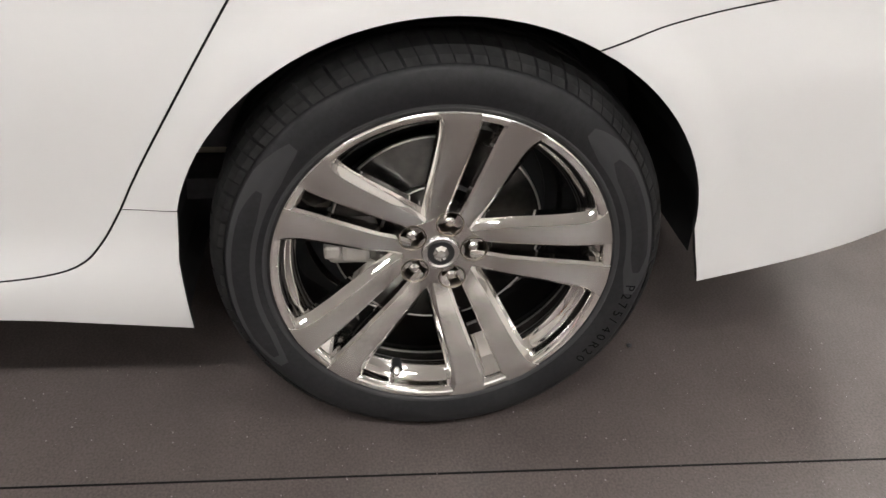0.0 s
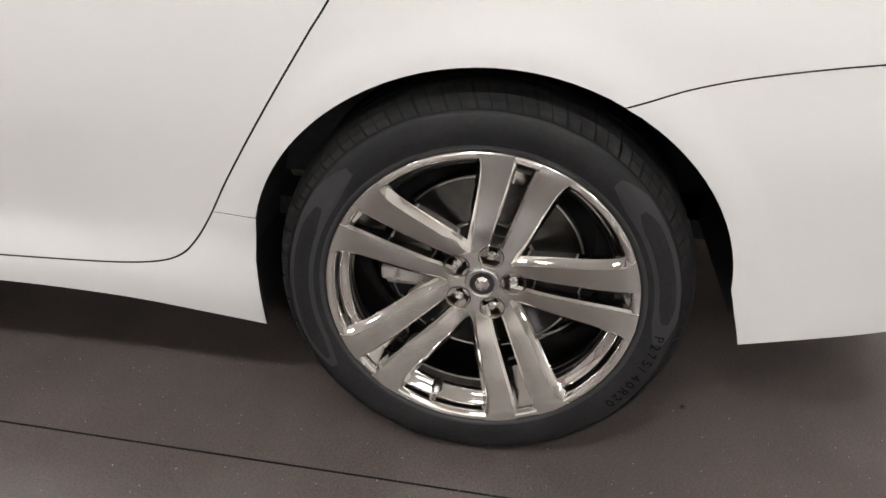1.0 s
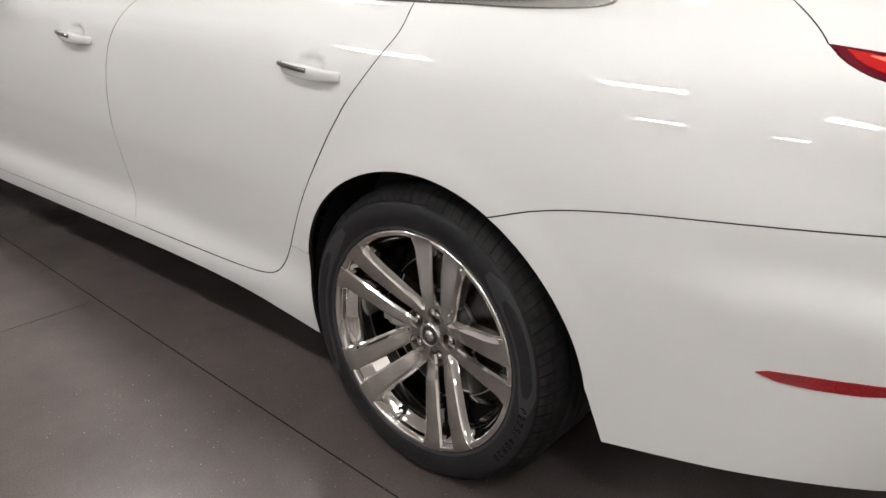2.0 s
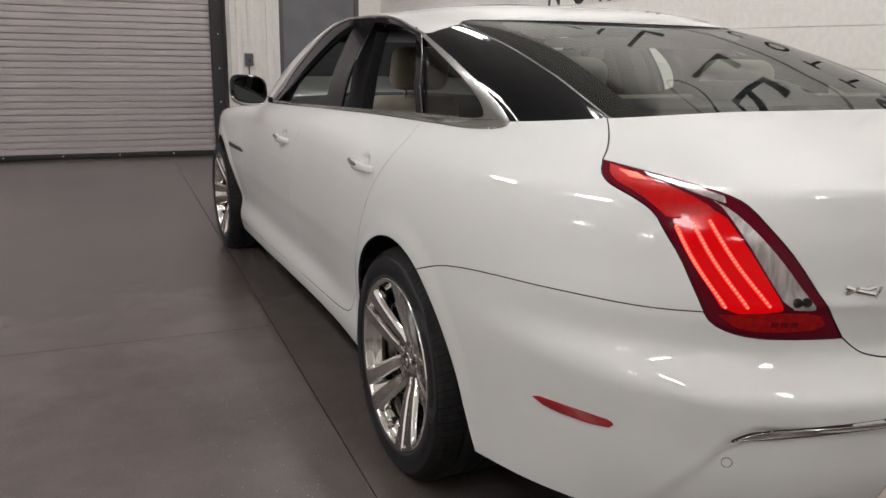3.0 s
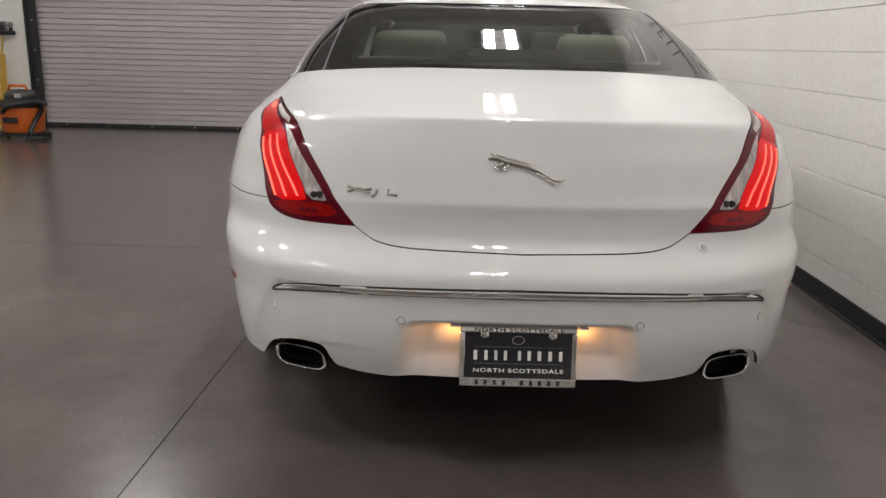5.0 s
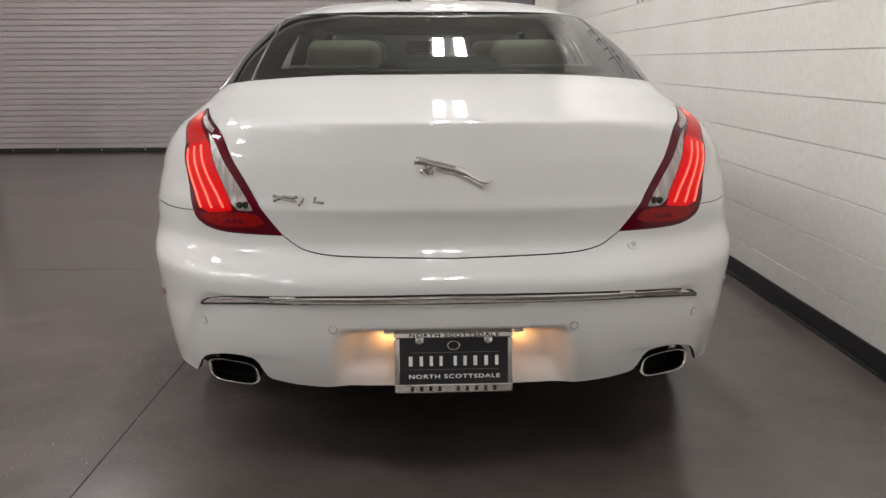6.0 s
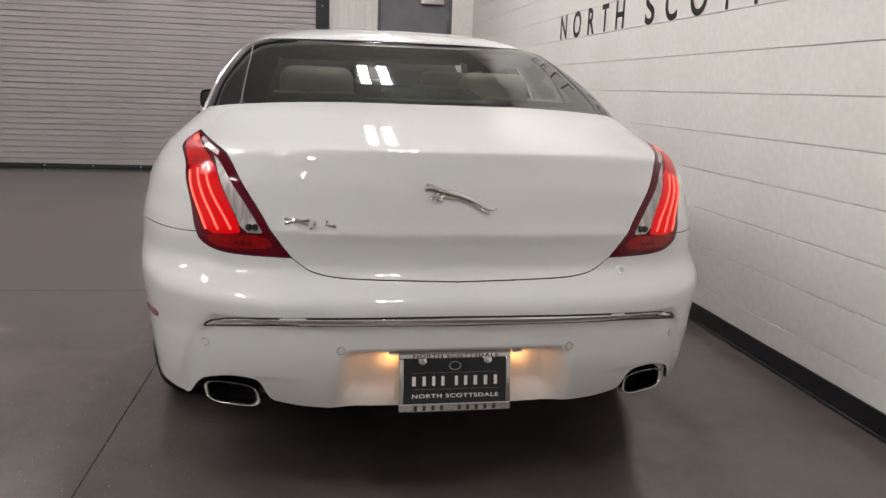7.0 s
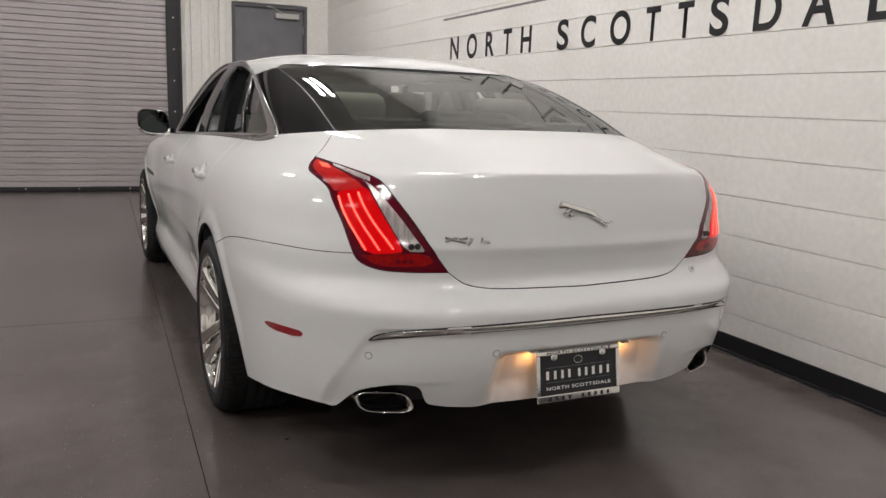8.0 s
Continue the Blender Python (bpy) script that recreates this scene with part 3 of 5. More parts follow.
for x0, x1 in ((SH_L - 0.12, SH_L + 0.02), (SH_R - 0.02, SH_R + 0.16)):
    rail = part("guide_rail", joined(box_bm(x0, x1, DOOR_Y - 0.02, DOOR_Y + 0.02, 0.0, SH_TOP, 0.004), box_bm(x0 if x0 < -1 else x1 - 0.03, x0 + 0.03 if x0 < -1 else x1, DOOR_Y - 0.06, DOOR_Y - 0.02, 0.0, SH_TOP, 0.003)), jamb_paint, shutter, "black guide rail")
    for k in range(9):
        part("rail_bolt", moved(lathe([(0.0, 0.007), (0.009, 0.005), (0.011, 0.0)], 10), pose(x0 + 0.085, DOOR_Y - 0.021, 0.25 + 0.4 * k, 0, 0, 90)), steel, rail)
part("hood", box_bm(SH_L - 0.12, SH_R + 0.16, DOOR_Y - 0.28, DOOR_Y + 0.02, SH_TOP - 0.05, SH_TOP + 0.45, 0.02), jamb_paint, shutter)
room_ob(shutter)

# steel door
steel_door = tagged(new("door_1"), "closed grey painted steel door with overhead closer", "door", kind="structure")
part("leaf", box_bm(DR_L, DR_R, DOOR_Y + 0.02, DOOR_Y + 0.065, 0.008, DR_TOP - 0.005, 0.002), door_paint, steel_door)
for x0, x1, z0, z1 in ((DR_L - 0.05, DR_L - 0.003, 0, DR_TOP + 0.05), (DR_R + 0.003, DR_R + 0.05, 0, DR_TOP + 0.05), (DR_L - 0.003, DR_R + 0.003, DR_TOP, DR_TOP + 0.05)):
    part("frame", box_bm(x0, x1, DOOR_Y - 0.015, DOOR_Y + 0.12, z0, z1, 0.003), frame_paint, steel_door)
closer = part("closer", box_bm(0.97, 1.29, DOOR_Y - 0.045, DOOR_Y + 0.02, DR_TOP - 0.13, DR_TOP - 0.06, 0.006), steel, steel_door, "silver door closer")
part("closer_arm", tube_bm([(1.06, DOOR_Y - 0.05, DR_TOP - 0.06), (0.94, DOOR_Y - 0.16, DR_TOP - 0.02), (0.86, DOOR_Y - 0.03, DR_TOP + 0.02)], 0.008), steel, closer)
part("lever", joined(moved(lathe([(0.0, 0.012), (0.028, 0.010), (0.03, 0.0)], 20), pose(DR_L + 0.07, DOOR_Y + 0.02, 1.02, 0, 0, 90)), tube_bm([(DR_L + 0.07, DOOR_Y + 0.02, 1.02), (DR_L + 0.07, DOOR_Y - 0.04, 1.02), (DR_L + 0.19, DOOR_Y - 0.05, 1.02)], 0.010)), steel, steel_door, "steel lever handle")
for z in (0.3, 1.25, 2.2):
    part("hinge", lathe([(0.0, 0.05), (0.008, 0.05), (0.008, -0.05), (0.0, -0.05)], 10), steel, steel_door).matrix_basis = pose(DR_R + 0.002, DOOR_Y + 0.01, z, 0, 90, 0)
room_ob(steel_door)

# switch box and conduit beside the shutter
switch = tagged(new("switch_box"), "grey shutter control box with conduit on the wall", "switch box")
part("housing", box_bm(-0.045, 0.05, DOOR_Y - 0.055, DOOR_Y, 1.08, 1.23, 0.006), frame_paint, switch)
part("button", box_bm(-0.012, 0.016, DOOR_Y - 0.062, DOOR_Y - 0.055, 1.13, 1.155, 0.002), plastic_black, switch)
part("conduit", tube_bm([(0.0, DOOR_Y - 0.02, 1.22), (0.0, DOOR_Y - 0.02, 2.4), (0.0, DOOR_Y - 0.02, 4.4)], 0.011), block_paint, switch)
part("conduit", tube_bm([(0.0, DOOR_Y - 0.02, 1.09), (0.0, DOOR_Y - 0.02, 0.6), (0.0, DOOR_Y - 0.02, 0.30)], 0.008), frame_paint, switch)
room_ob(switch)
outlet = tagged(new("wall_switch"), "cream wall switch plate on the painted pier", "switch")
part("plate", box_bm(0.10, 0.17, DOOR_Y - 0.040, DOOR_Y - 0.028, 1.02, 1.14, 0.003), block_paint, outlet)
part("rocker", box_bm(0.125, 0.145, DOOR_Y - 0.048, DOOR_Y - 0.040, 1.06, 1.10, 0.002), block_paint, outlet)
room_ob(outlet)

# lettering painted on the block wall, read from the end wall towards the back
def wall_letter(ch, y_left, width, z, height):
    bm = text_bm(ch, 1.0, bold=0.022)
    xs, zs = [v.co.x for v in bm.verts], [v.co.z for v in bm.verts]
    x0, x1, z0, z1 = min(xs), max(xs), min(zs), max(zs)
    for v in bm.verts:
        v.co = Vector((WALL_X - 0.003, y_left - (v.co.x - x0) / (x1 - x0) * width, z + (v.co.z - z0) / (z1 - z0) * height))
    bmesh.ops.recalc_face_normals(bm, faces=bm.faces)
    return bm


wall_sign = tagged(new("wall_lettering"), "black capital letters reading NORTH SCOTTSDALE on white wall", "lettering")
LETTERS = (("N", 4.84, 0.185), ("O", 4.485, 0.205), ("R", 4.115, 0.158), ("T", 3.80, 0.140), ("H", 3.51, 0.165), ("S", 2.98, 0.150), ("C", 2.675, 0.172), ("O", 2.34, 0.212),
           ("T", 1.98, 0.133), ("T", 1.695, 0.133), ("S", 1.43, 0.140), ("D", 1.115, 0.174), ("A", 0.81, 0.185), ("L", 0.46, 0.125), ("E", 0.17, 0.130))
for ch, y0, wd in LETTERS:
    grow = 0.006 if ch in "OSC" else 0.0
    part("letter", wall_letter(ch, y0, wd, 1.676 - grow, 0.200 + 2 * grow), letter_black, wall_sign)
room_ob(wall_sign)
stripe = tagged(new("wall_stripe"), "thin grey painted line above the wall lettering", "stripe")
part("line", box_bm(WALL_X - 0.0035, WALL_X - 0.0005, -0.9, 5.02, 2.038, 2.056), line_grey, stripe)
room_ob(stripe)
# the name above the line is shown as plain strokes of its size
name_bars = tagged(new("wall_name_shapes"), "large plain black stroke shapes high on the white wall", "wall graphic")
X0, X1, Z0, Z1 = WALL_X - 0.0035, WALL_X - 0.0005, 2.26, 2.70
y = 4.84
for wd, kind_of in ((0.30, "bar"), (0.28, "bar"), (0.26, "ell"), (0.26, "ell"), (0.0, "gap"), (0.26, "ell"), (0.28, "bar"), (0.30, "pair"), (0.30, "pair"), (0.28, "bar")):
    if kind_of == "gap":
        y -= 0.36
        continue
    bm = box_bm(X0, X1, y - 0.055, y, Z0, Z1)
    if kind_of == "pair":
        bm = joined(bm, box_bm(X0, X1, y - wd, y - wd + 0.055, Z0, Z1))
    else:
        bm = joined(bm, box_bm(X0 - 0.0005, X1 - 0.001, y - wd, y - 0.050, Z0, Z0 + 0.055))
    if kind_of == "bar":
        bm = joined(bm, box_bm(X0 - 0.0005, X1 - 0.001, y - wd, y - 0.050, Z1 - 0.055, Z1), box_bm(X0 - 0.0005, X1 - 0.001, y - wd * 0.85, y - 0.050, 2.455, 2.51))
    part("stroke", bm, letter_black, name_bars)
    y -= wd + 0.205
bm = bmesh.new()
ring = [[bm.verts.new((X0, 2.42 + r * math.cos(t) * 1.2, 3.16 + r * math.sin(t))) for r in (0.215, 0.25)] for t in [2 * math.pi * k / 48 for k in range(48)]]
for k in range(48):
    a, b = ring[k], ring[(k + 1) % 48]
    bm.faces.new((a[0], b[0], b[1], a[1]))
part("mark_ring", bm, letter_black, name_bars)
room_ob(name_bars)

# ceiling fixtures: pairs of long tubes
def fixture():
    f = tagged(new("ceiling_light"), "twin-tube fluorescent strip light fixed under the ceiling", "ceiling light", "ceiling strip lights")
    part("tray", box_bm(-0.22, 0.22, -0.64, 0.64, -0.05, 0.0, 0.008), fixture_white, f)
    for dx in (-0.115, 0.115):
        part("tube", box_bm(dx - 0.052, dx + 0.052, -0.60, 0.60, -0.068, -0.052, 0.006), tube, f, "lit diffuser strip")
    return f


first_light = fixture()
first_light.matrix_basis = ROOM @ pose(0.20, 5.6, CEIL_Z)
# the -2.8 fixture and the -7.4 row are unseen, added to brighten wall and flank
for fx, row in ((0.20, (-2.8, 1.9)), (-3.7, (-5.5, -1.8, 1.9, 5.6)), (-7.4, (-1.8, 1.9))):
    for fy in row:
        copy_thing(first_light, ROOM @ pose(fx, fy, CEIL_Z))


# ---- the car ----
car = thing("car", "white four-door luxury saloon parked beside a block wall", "car")
HUB_Y, HUB_Z, FHUB_Y = 1.165, 0.355, 4.327


def arch_arc(yw, radius, t0, t1, n):
    out = []
    for i in range(n + 1):
        t = t0 + (t1 - t0) * i / n
        y, z = yw - (radius + 0.012) * math.cos(t), HUB_Z + radius * math.sin(t)
        out.append((body_a(y, z), z))
    return out


T_GAP = math.asin((0.712 - HUB_Z) / 0.402)
arch_rear = [(1.183, 0.273), (body_a(0.735, 0.34), 0.34)] + arch_arc(HUB_Y, 0.402, 0.10, T_GAP, 14)
arch_top = arch_arc(HUB_Y, 0.402, T_GAP, math.pi - math.asin((0.455 - HUB_Z) / 0.402), 26)
arch_foot = [arch_top[-1], (body_a(1.578, 0.36), 0.36), (body_a(1.578, 0.205), 0.205)]

LAMP_OUT = rounded([(0.905, 1.112), (0.926, 1.080), (0.916, 1.058), (0.885, 1.043), (0.845, 1.025), (0.812, 1.003), (0.790, 0.970), (0.757, 0.922), (0.730, 0.868), (0.704, 0.818)], 1)
LAMP_LOW = rounded([(0.704, 0.818), (0.686, 0.795), (0.655, 0.779), (0.62, 0.771), (0.577, 0.768), (0.447, 0.767)], 1)
LAMP_IN = rounded([(0.447, 0.767), (0.508, 0.847), (0.565, 0.925), (0.612, 0.978), (0.655, 1.022), (0.684, 1.041), (0.738, 1.060), (0.82, 1.086), (0.905, 1.112)], 1)
LID_LOW = rounded([(0.0, 0.710), (0.254, 0.715), (0.34, 0.719), (0.396, 0.730), (0.420, 0.745), (0.447, 0.767)], 2)
GAP = rounded([(0.704, 0.818), (0.787, 0.813), (0.941, 0.812), (1.125, 0.794), (1.248, 0.770), (1.323, 0.747), arch_top[0]], 2)
DOOR_REAR = rounded([(2.049, 0.455), (2.012, 0.525), (1.908, 0.695), (1.828, 0.82), (1.752, 0.946), (1.705, 1.048), (1.698, 1.097), (1.715, 1.175), (1.72, 1.24)], 2)
DOOR_FOOT = rounded([(2.049, 0.455), (2.085, 0.395), (2.125, 0.350), (2.19, 0.331), (2.30, 0.322), (2.60, 0.313), (2.87, 0.307)], 2)
SEAM_B = rounded([(2.87, 0.307), (2.90, 0.50), (2.89, 0.80), (2.80, 1.06), (2.71, 1.24)], 2)
SEAM_A = [(4.06, 0.272), (4.06, 0.60), (4.03, 0.85), (4.00, 1.02), (3.99, 1.24)]
FOOT_F = [(2.87, 0.307), (3.4, 0.292), (4.06, 0.272)]
SILL_LOW = rounded([arch_foot[-1], (2.10, 0.224), (2.26, 0.247), (2.5, 0.256), (2.9, 0.250), (3.475, 0.232), (4.06, 0.214), (4.30, 0.205)], 2)
front_arch = arch_arc(FHUB_Y, 0.402, -0.14, math.pi + 0.05, 34)

lid_poly = LID_LOW + LAMP_IN[1:] + [(0.83, 1.178), (0.757, 1.24)] + [(0.757 - 0.757 * k / 12, 1.24) for k in range(1, 12)]
lid_poly = lid_poly + [(0.0, 1.24)]
lid_poly = lid_poly + mirror_poly(lid_poly)[1:-1]
quarter = [(0.757, 1.24), (0.83, 1.178)] + LAMP_OUT + GAP[1:-1] + arch_top + DOOR_REAR + [(1.4, 1.24), (1.1, 1.24), (0.9, 1.24)]
rear_door = DOOR_REAR[::-1][:-1] + DOOR_FOOT + SEAM_B[1:] + [(2.3, 1.24)]
front_door = FOOT_F + SEAM_A[1:] + [(3.4, 1.24)] + SEAM_B[::-1][:-1]
sill = DOOR_FOOT + FOOT_F[1:] + [(front_arch[0][0], 0.262)] + SILL_LOW[::-1] + arch_foot[::-1][1:]
fender = [(4.06, 0.272)] + [(front_arch[0][0], 0.268)] + front_arch + [(5.0, 0.30), (5.1, 0.45), (5.12, 0.7), (5.08, 0.95), (4.9, 1.10), (4.4, 1.24)] + SEAM_A[::-1][:-1]
bump_low = rounded([(0.0, 0.342), (0.173, 0.342), (0.29, 0.344), (0.34, 0.345), (0.376, 0.346), (0.41, 0.349), (0.444, 0.352), (0.487, 0.360), (0.515, 0.367), (0.529, 0.394), (0.537, 0.420), (0.556, 0.435), (0.62, 0.436), (0.69, 0.416), (0.724, 0.386), (0.746, 0.354), (0.764, 0.334), (0.80, 0.338), (0.85, 0.337), (0.92, 0.329), (1.0, 0.313), (1.107, 0.292), (1.183, 0.273)], 1)
bump_half = bump_low + arch_rear[1:] + GAP[::-1][1:] + LAMP_LOW[1:] + LID_LOW[::-1][1:]
bump_poly = bump_half[:-1] + [LID_LOW[0]] + mirror_poly(bump_half)[1:-1]

panel("rear_bumper", bump_poly, body, paint, car, 0.014, label="white bumper with parking sensors and plate niche")
lid = panel("boot_lid", lid_poly, body, paint, car, 0.012, label="closed white boot lid")
for side in (1, -1):
    flip = (lambda p: p) if side == 1 else mirror_poly
    panel("quarter_panel", flip(quarter), body, paint, car, 0.026)
    panel("rear_door", flip(rear_door), body, paint, car, 0.018, inset=0.0024)
    panel("front_door", flip(front_door), body, paint, car, 0.020, inset=0.0019)
    panel("sill", flip(sill), body, paint, car, 0.03)
    panel("front_fender", flip(fender), body, paint, car, 0.036)
    # dark shell close behind the skin, seen only through the gaps
    shell = arch_rear + arch_top[1:] + arch_foot[1:] + SILL_LOW[1:] + front_arch + [(5.0, 0.32), (5.05, 0.8), (4.8, 1.1), (4.0, 1.23), (2.5, 1.23), (1.5, 1.235), (0.0, 1.235), (0.0, 0.36), (0.3, 0.37), (0.48, 0.45), (0.7, 0.46), (0.82, 0.34), (1.1, 0.31)]
    panel("inner_shell", flip(shell), body, gap_black, car, 0.042, inset=0.012, lift=-0.024, flange=0)

# front end and bonnet, simple: only their outline closes the body
rings = []
for y, wdt, z0, z1 in ((4.72, 0.86, 0.22, 0.93), (4.95, 0.80, 0.20, 0.88), (5.10, 0.68, 0.22, 0.80), (5.17, 0.50, 0.28, 0.70)):
    rings.append([(wdt * sx, y, z) for sx, z in ((-1, z0), (-1, z1 - 0.1), (-0.85, z1 - 0.02), (0, z1 + 0.03), (0.85, z1 - 0.02), (1, z1 - 0.1), (1, z0))])
part("nose", loft(rings), paint, car, smooth_it=True)
rings = []
for y, wdt, z in ((3.80, 0.80, 1.02), (4.2, 0.80, 0.99), (4.6, 0.78, 0.955), (4.8, 0.74, 0.92)):
    rings.append([(wdt * s, y, z - 0.03 * s * s + (0.0 if abs(s) < 0.99 else -0.02)) for s in (-1, -0.7, -0.35, 0, 0.35, 0.7, 1)])
bm = loft(rings, close=False, caps=False)
bmesh.ops.solidify(bm, geom=bm.faces[:], thickness=0.02)
part("bonnet", bm, paint, car, smooth_it=True)

# underbody, wheel housings, rear valance
part("underbody", joined(box_bm(-0.52, 0.52, 0.30, 0.95, 0.27, 0.42, 0.03), box_bm(-0.60, 0.60, 0.90, 4.8, 0.19, 0.40, 0.03), box_bm(-0.80, 0.80, 1.60, 3.88, 0.19, 0.36, 0.03)), gap_black, car)
part("valance", loft([[(x, y0 + 0.10 * (abs(x) / 0.7) ** 3, z) for x in np.linspace(-0.66, 0.66, 25)] for y0, z in ((0.13, 0.50), (0.115, 0.37), (0.125, 0.335), (0.20, 0.31), (0.42, 0.27))], close=False, caps=False), plastic_black, car, "black lower valance", smooth_it=True)
for yw in (HUB_Y, FHUB_Y):
    for s in (-1, 1):
        bm = bmesh.new()
        ring0, ring1 = [], []
        for i in range(25):
            t = -0.06 + (math.pi + 0.32) * i / 24
            y, z = yw - 0.43 * math.cos(t), HUB_Z + 0.43 * math.sin(t)
            ring0.append(bm.verts.new((s * 0.882, y, z)))
            ring1.append(bm.verts.new((s * 0.52, y, z)))
        for i in range(24):
            bm.faces.new((ring0[i], ring0[i + 1], ring1[i + 1], ring1[i]))
        bm.faces.new(ring1)
        part("wheel_housing", bm, gap_black, car)

# chrome strip across the bumper
strip = rounded([(0.0, 0.627), (0.30, 0.6255), (0.45, 0.622), (0.560, 0.615), (0.628, 0.603), (0.660, 0.590), (0.674, 0.577)], 2)
strip_low = rounded([(0.674, 0.577), (0.640, 0.585), (0.546, 0.598), (0.45, 0.604), (0.255, 0.6045), (0.0, 0.604)], 2)
half = strip + strip_low[1:]
panel("strip_groove", half + mirror_poly(half)[1:-1], body, gap_black, car, 0.02, inset=-0.0042, lift=0.0006, flange=0)


def strip_form(a, h):
    """The bumper's skin with a rounded ridge along the strip."""
    s = abs(a)
    mid = lerp_rows(((0.0, 0.6155), (0.45, 0.613), (0.56, 0.6055), (0.628, 0.5945), (0.674, 0.577)), s)[0]
    x, y, z = body(a, h)
    return (x, y - 0.005 * math.sqrt(max(0.0, 1 - ((h - mid) / 0.0125) ** 2)), z)


panel("chrome_strip", half + mirror_poly(half)[1:-1], strip_form, chrome, car, 0.006, inset=0.0012, lift=0.001, flange=0.006, label="thin chrome strip")

# tail lamps
def lamp(side):
    flip = (lambda p: p) if side == 1 else mirror_poly
    t = panel("tail_lamp", flip(LAMP_OUT + LAMP_LOW[1:] + LAMP_IN[1:-1]), body, lens_dark, car, 0.012, lift=0.001, label="lit red tail lamp with light strips")
    red = rounded([(0.780, 0.992), (0.740, 1.008), (0.703, 1.014), (0.662, 0.961), (0.619, 0.899), (0.578, 0.836), (0.583, 0.826), (0.672, 0.818), (0.705, 0.868), (0.745, 0.932), (0.780, 0.992)], 1)[:-1]
    panel("red_lens", flip(red), body, lens_red, t, 0.012, inset=0, lift=0.0028, flange=0.002)
    upper = rounded([(0.896, 1.100), (0.908, 1.078), (0.895, 1.060), (0.845, 1.037), (0.806, 1.010), (0.788, 0.994), (0.745, 1.002), (0.708, 1.008), (0.735, 1.030), (0.82, 1.066), (0.896, 1.100)], 1)[:-1]
    panel("upper_lens", flip(upper), body, lens_up, t, 0.010, inset=0, lift=0.0028, flange=0.002)
    glow = [(0.884, 1.086), (0.850, 1.080), (0.838, 1.066), (0.868, 1.070)]
    panel("upper_led", flip(glow), body, led_top, t, 0.008, inset=0, lift=0.0042, flange=0.001)
    clear = rounded([(0.722, 1.034), (0.687, 1.018), (0.643, 0.980), (0.591, 0.924), (0.546, 0.866), (0.522, 0.838), (0.524, 0.830), (0.572, 0.832), (0.612, 0.893), (0.657, 0.961), (0.700, 1.018), (0.722, 1.034)], 1)[:-1]
    panel("clear_lens", flip(clear), body, lens_clear, t, 0.010, inset=0.001, lift=0.0034, flange=0.002, label="clear reversing lens strip")
    streak = [(0.835, 1.085), (0.765, 1.0615), (0.705, 1.042), (0.700, 1.030), (0.755, 1.047), (0.830, 1.075)]
    panel("clear_streak", flip(streak), body, lens_clear, t, 0.010, inset=0, lift=0.0036, flange=0.002)
    low = rounded([(0.680, 0.814), (0.600, 0.822), (0.513, 0.826), (0.486, 0.790), (0.600, 0.783), (0.645, 0.789), (0.680, 0.814)], 1)[:-1]
    panel("lower_lens", flip(low), body, lens_low, t, 0.012, inset=0, lift=0.0028, flange=0.002)
    for k in range(3):
        a = 0.545 + 0.017 * k
        panel("lens_mark", flip([(a, 0.796), (a + 0.012, 0.796), (a + 0.013, 0.806), (a + 0.001, 0.806)]), body, lens_dark, t, 0.02, inset=0, lift=0.0042, flange=0.001)
    for a0, h0, a1, h1 in ((0.772, 0.980, 0.674, 0.832), (0.746, 0.988, 0.639, 0.834), (0.720, 0.994, 0.604, 0.838)):
        line = []
        for k in range(13):
            u = k / 12
            line.append((a0 + (a1 - a0) * u + 0.005 * math.sin(math.pi * u), h0 + (h1 - h0) * u))
        panel("light_guide", flip([(a - 0.0034, h) for a, h in line] + [(a + 0.0034, h) for a, h in line[::-1]]), body, led_bar, t, 0.02, inset=0, lift=0.0036, flange=0.001)
        for k in range(26):
            u = k / 25
            a, h = a0 + (a1 - a0) * u + 0.005 * math.sin(math.pi * u), h0 + (h1 - h0) * u
            p, n = on(body, side * a, h, 0.0042)
            q = n.to_track_quat("Z", "Y").to_matrix().to_4x4()
            bm = bmesh.new()
            bmesh.ops.create_icosphere(bm, subdivisions=1, radius=0.0033)
            for v in bm.verts:
                v.co = Vector((v.co.x, v.co.y, v.co.z * 0.5))
            part("light_dot", moved(bm, Matrix.Translation(p) @ q), led, t)
    for a, h in ((0.557, 0.845), (0.541, 0.846)):
        p, n = on(body, side * a, h, 0.006)
        bm = moved(lathe([(0.0, 0.004), (0.007, 0.004), (0.009, 0.0), (0.010, -0.004)], 16), Matrix.Translation(p) @ n.to_track_quat("X", "Z").to_matrix().to_4x4() @ pose(0, 0, 0, 0, 0, 180))
        part("reversing_bulb", bm, disc_steel, t)
    return t


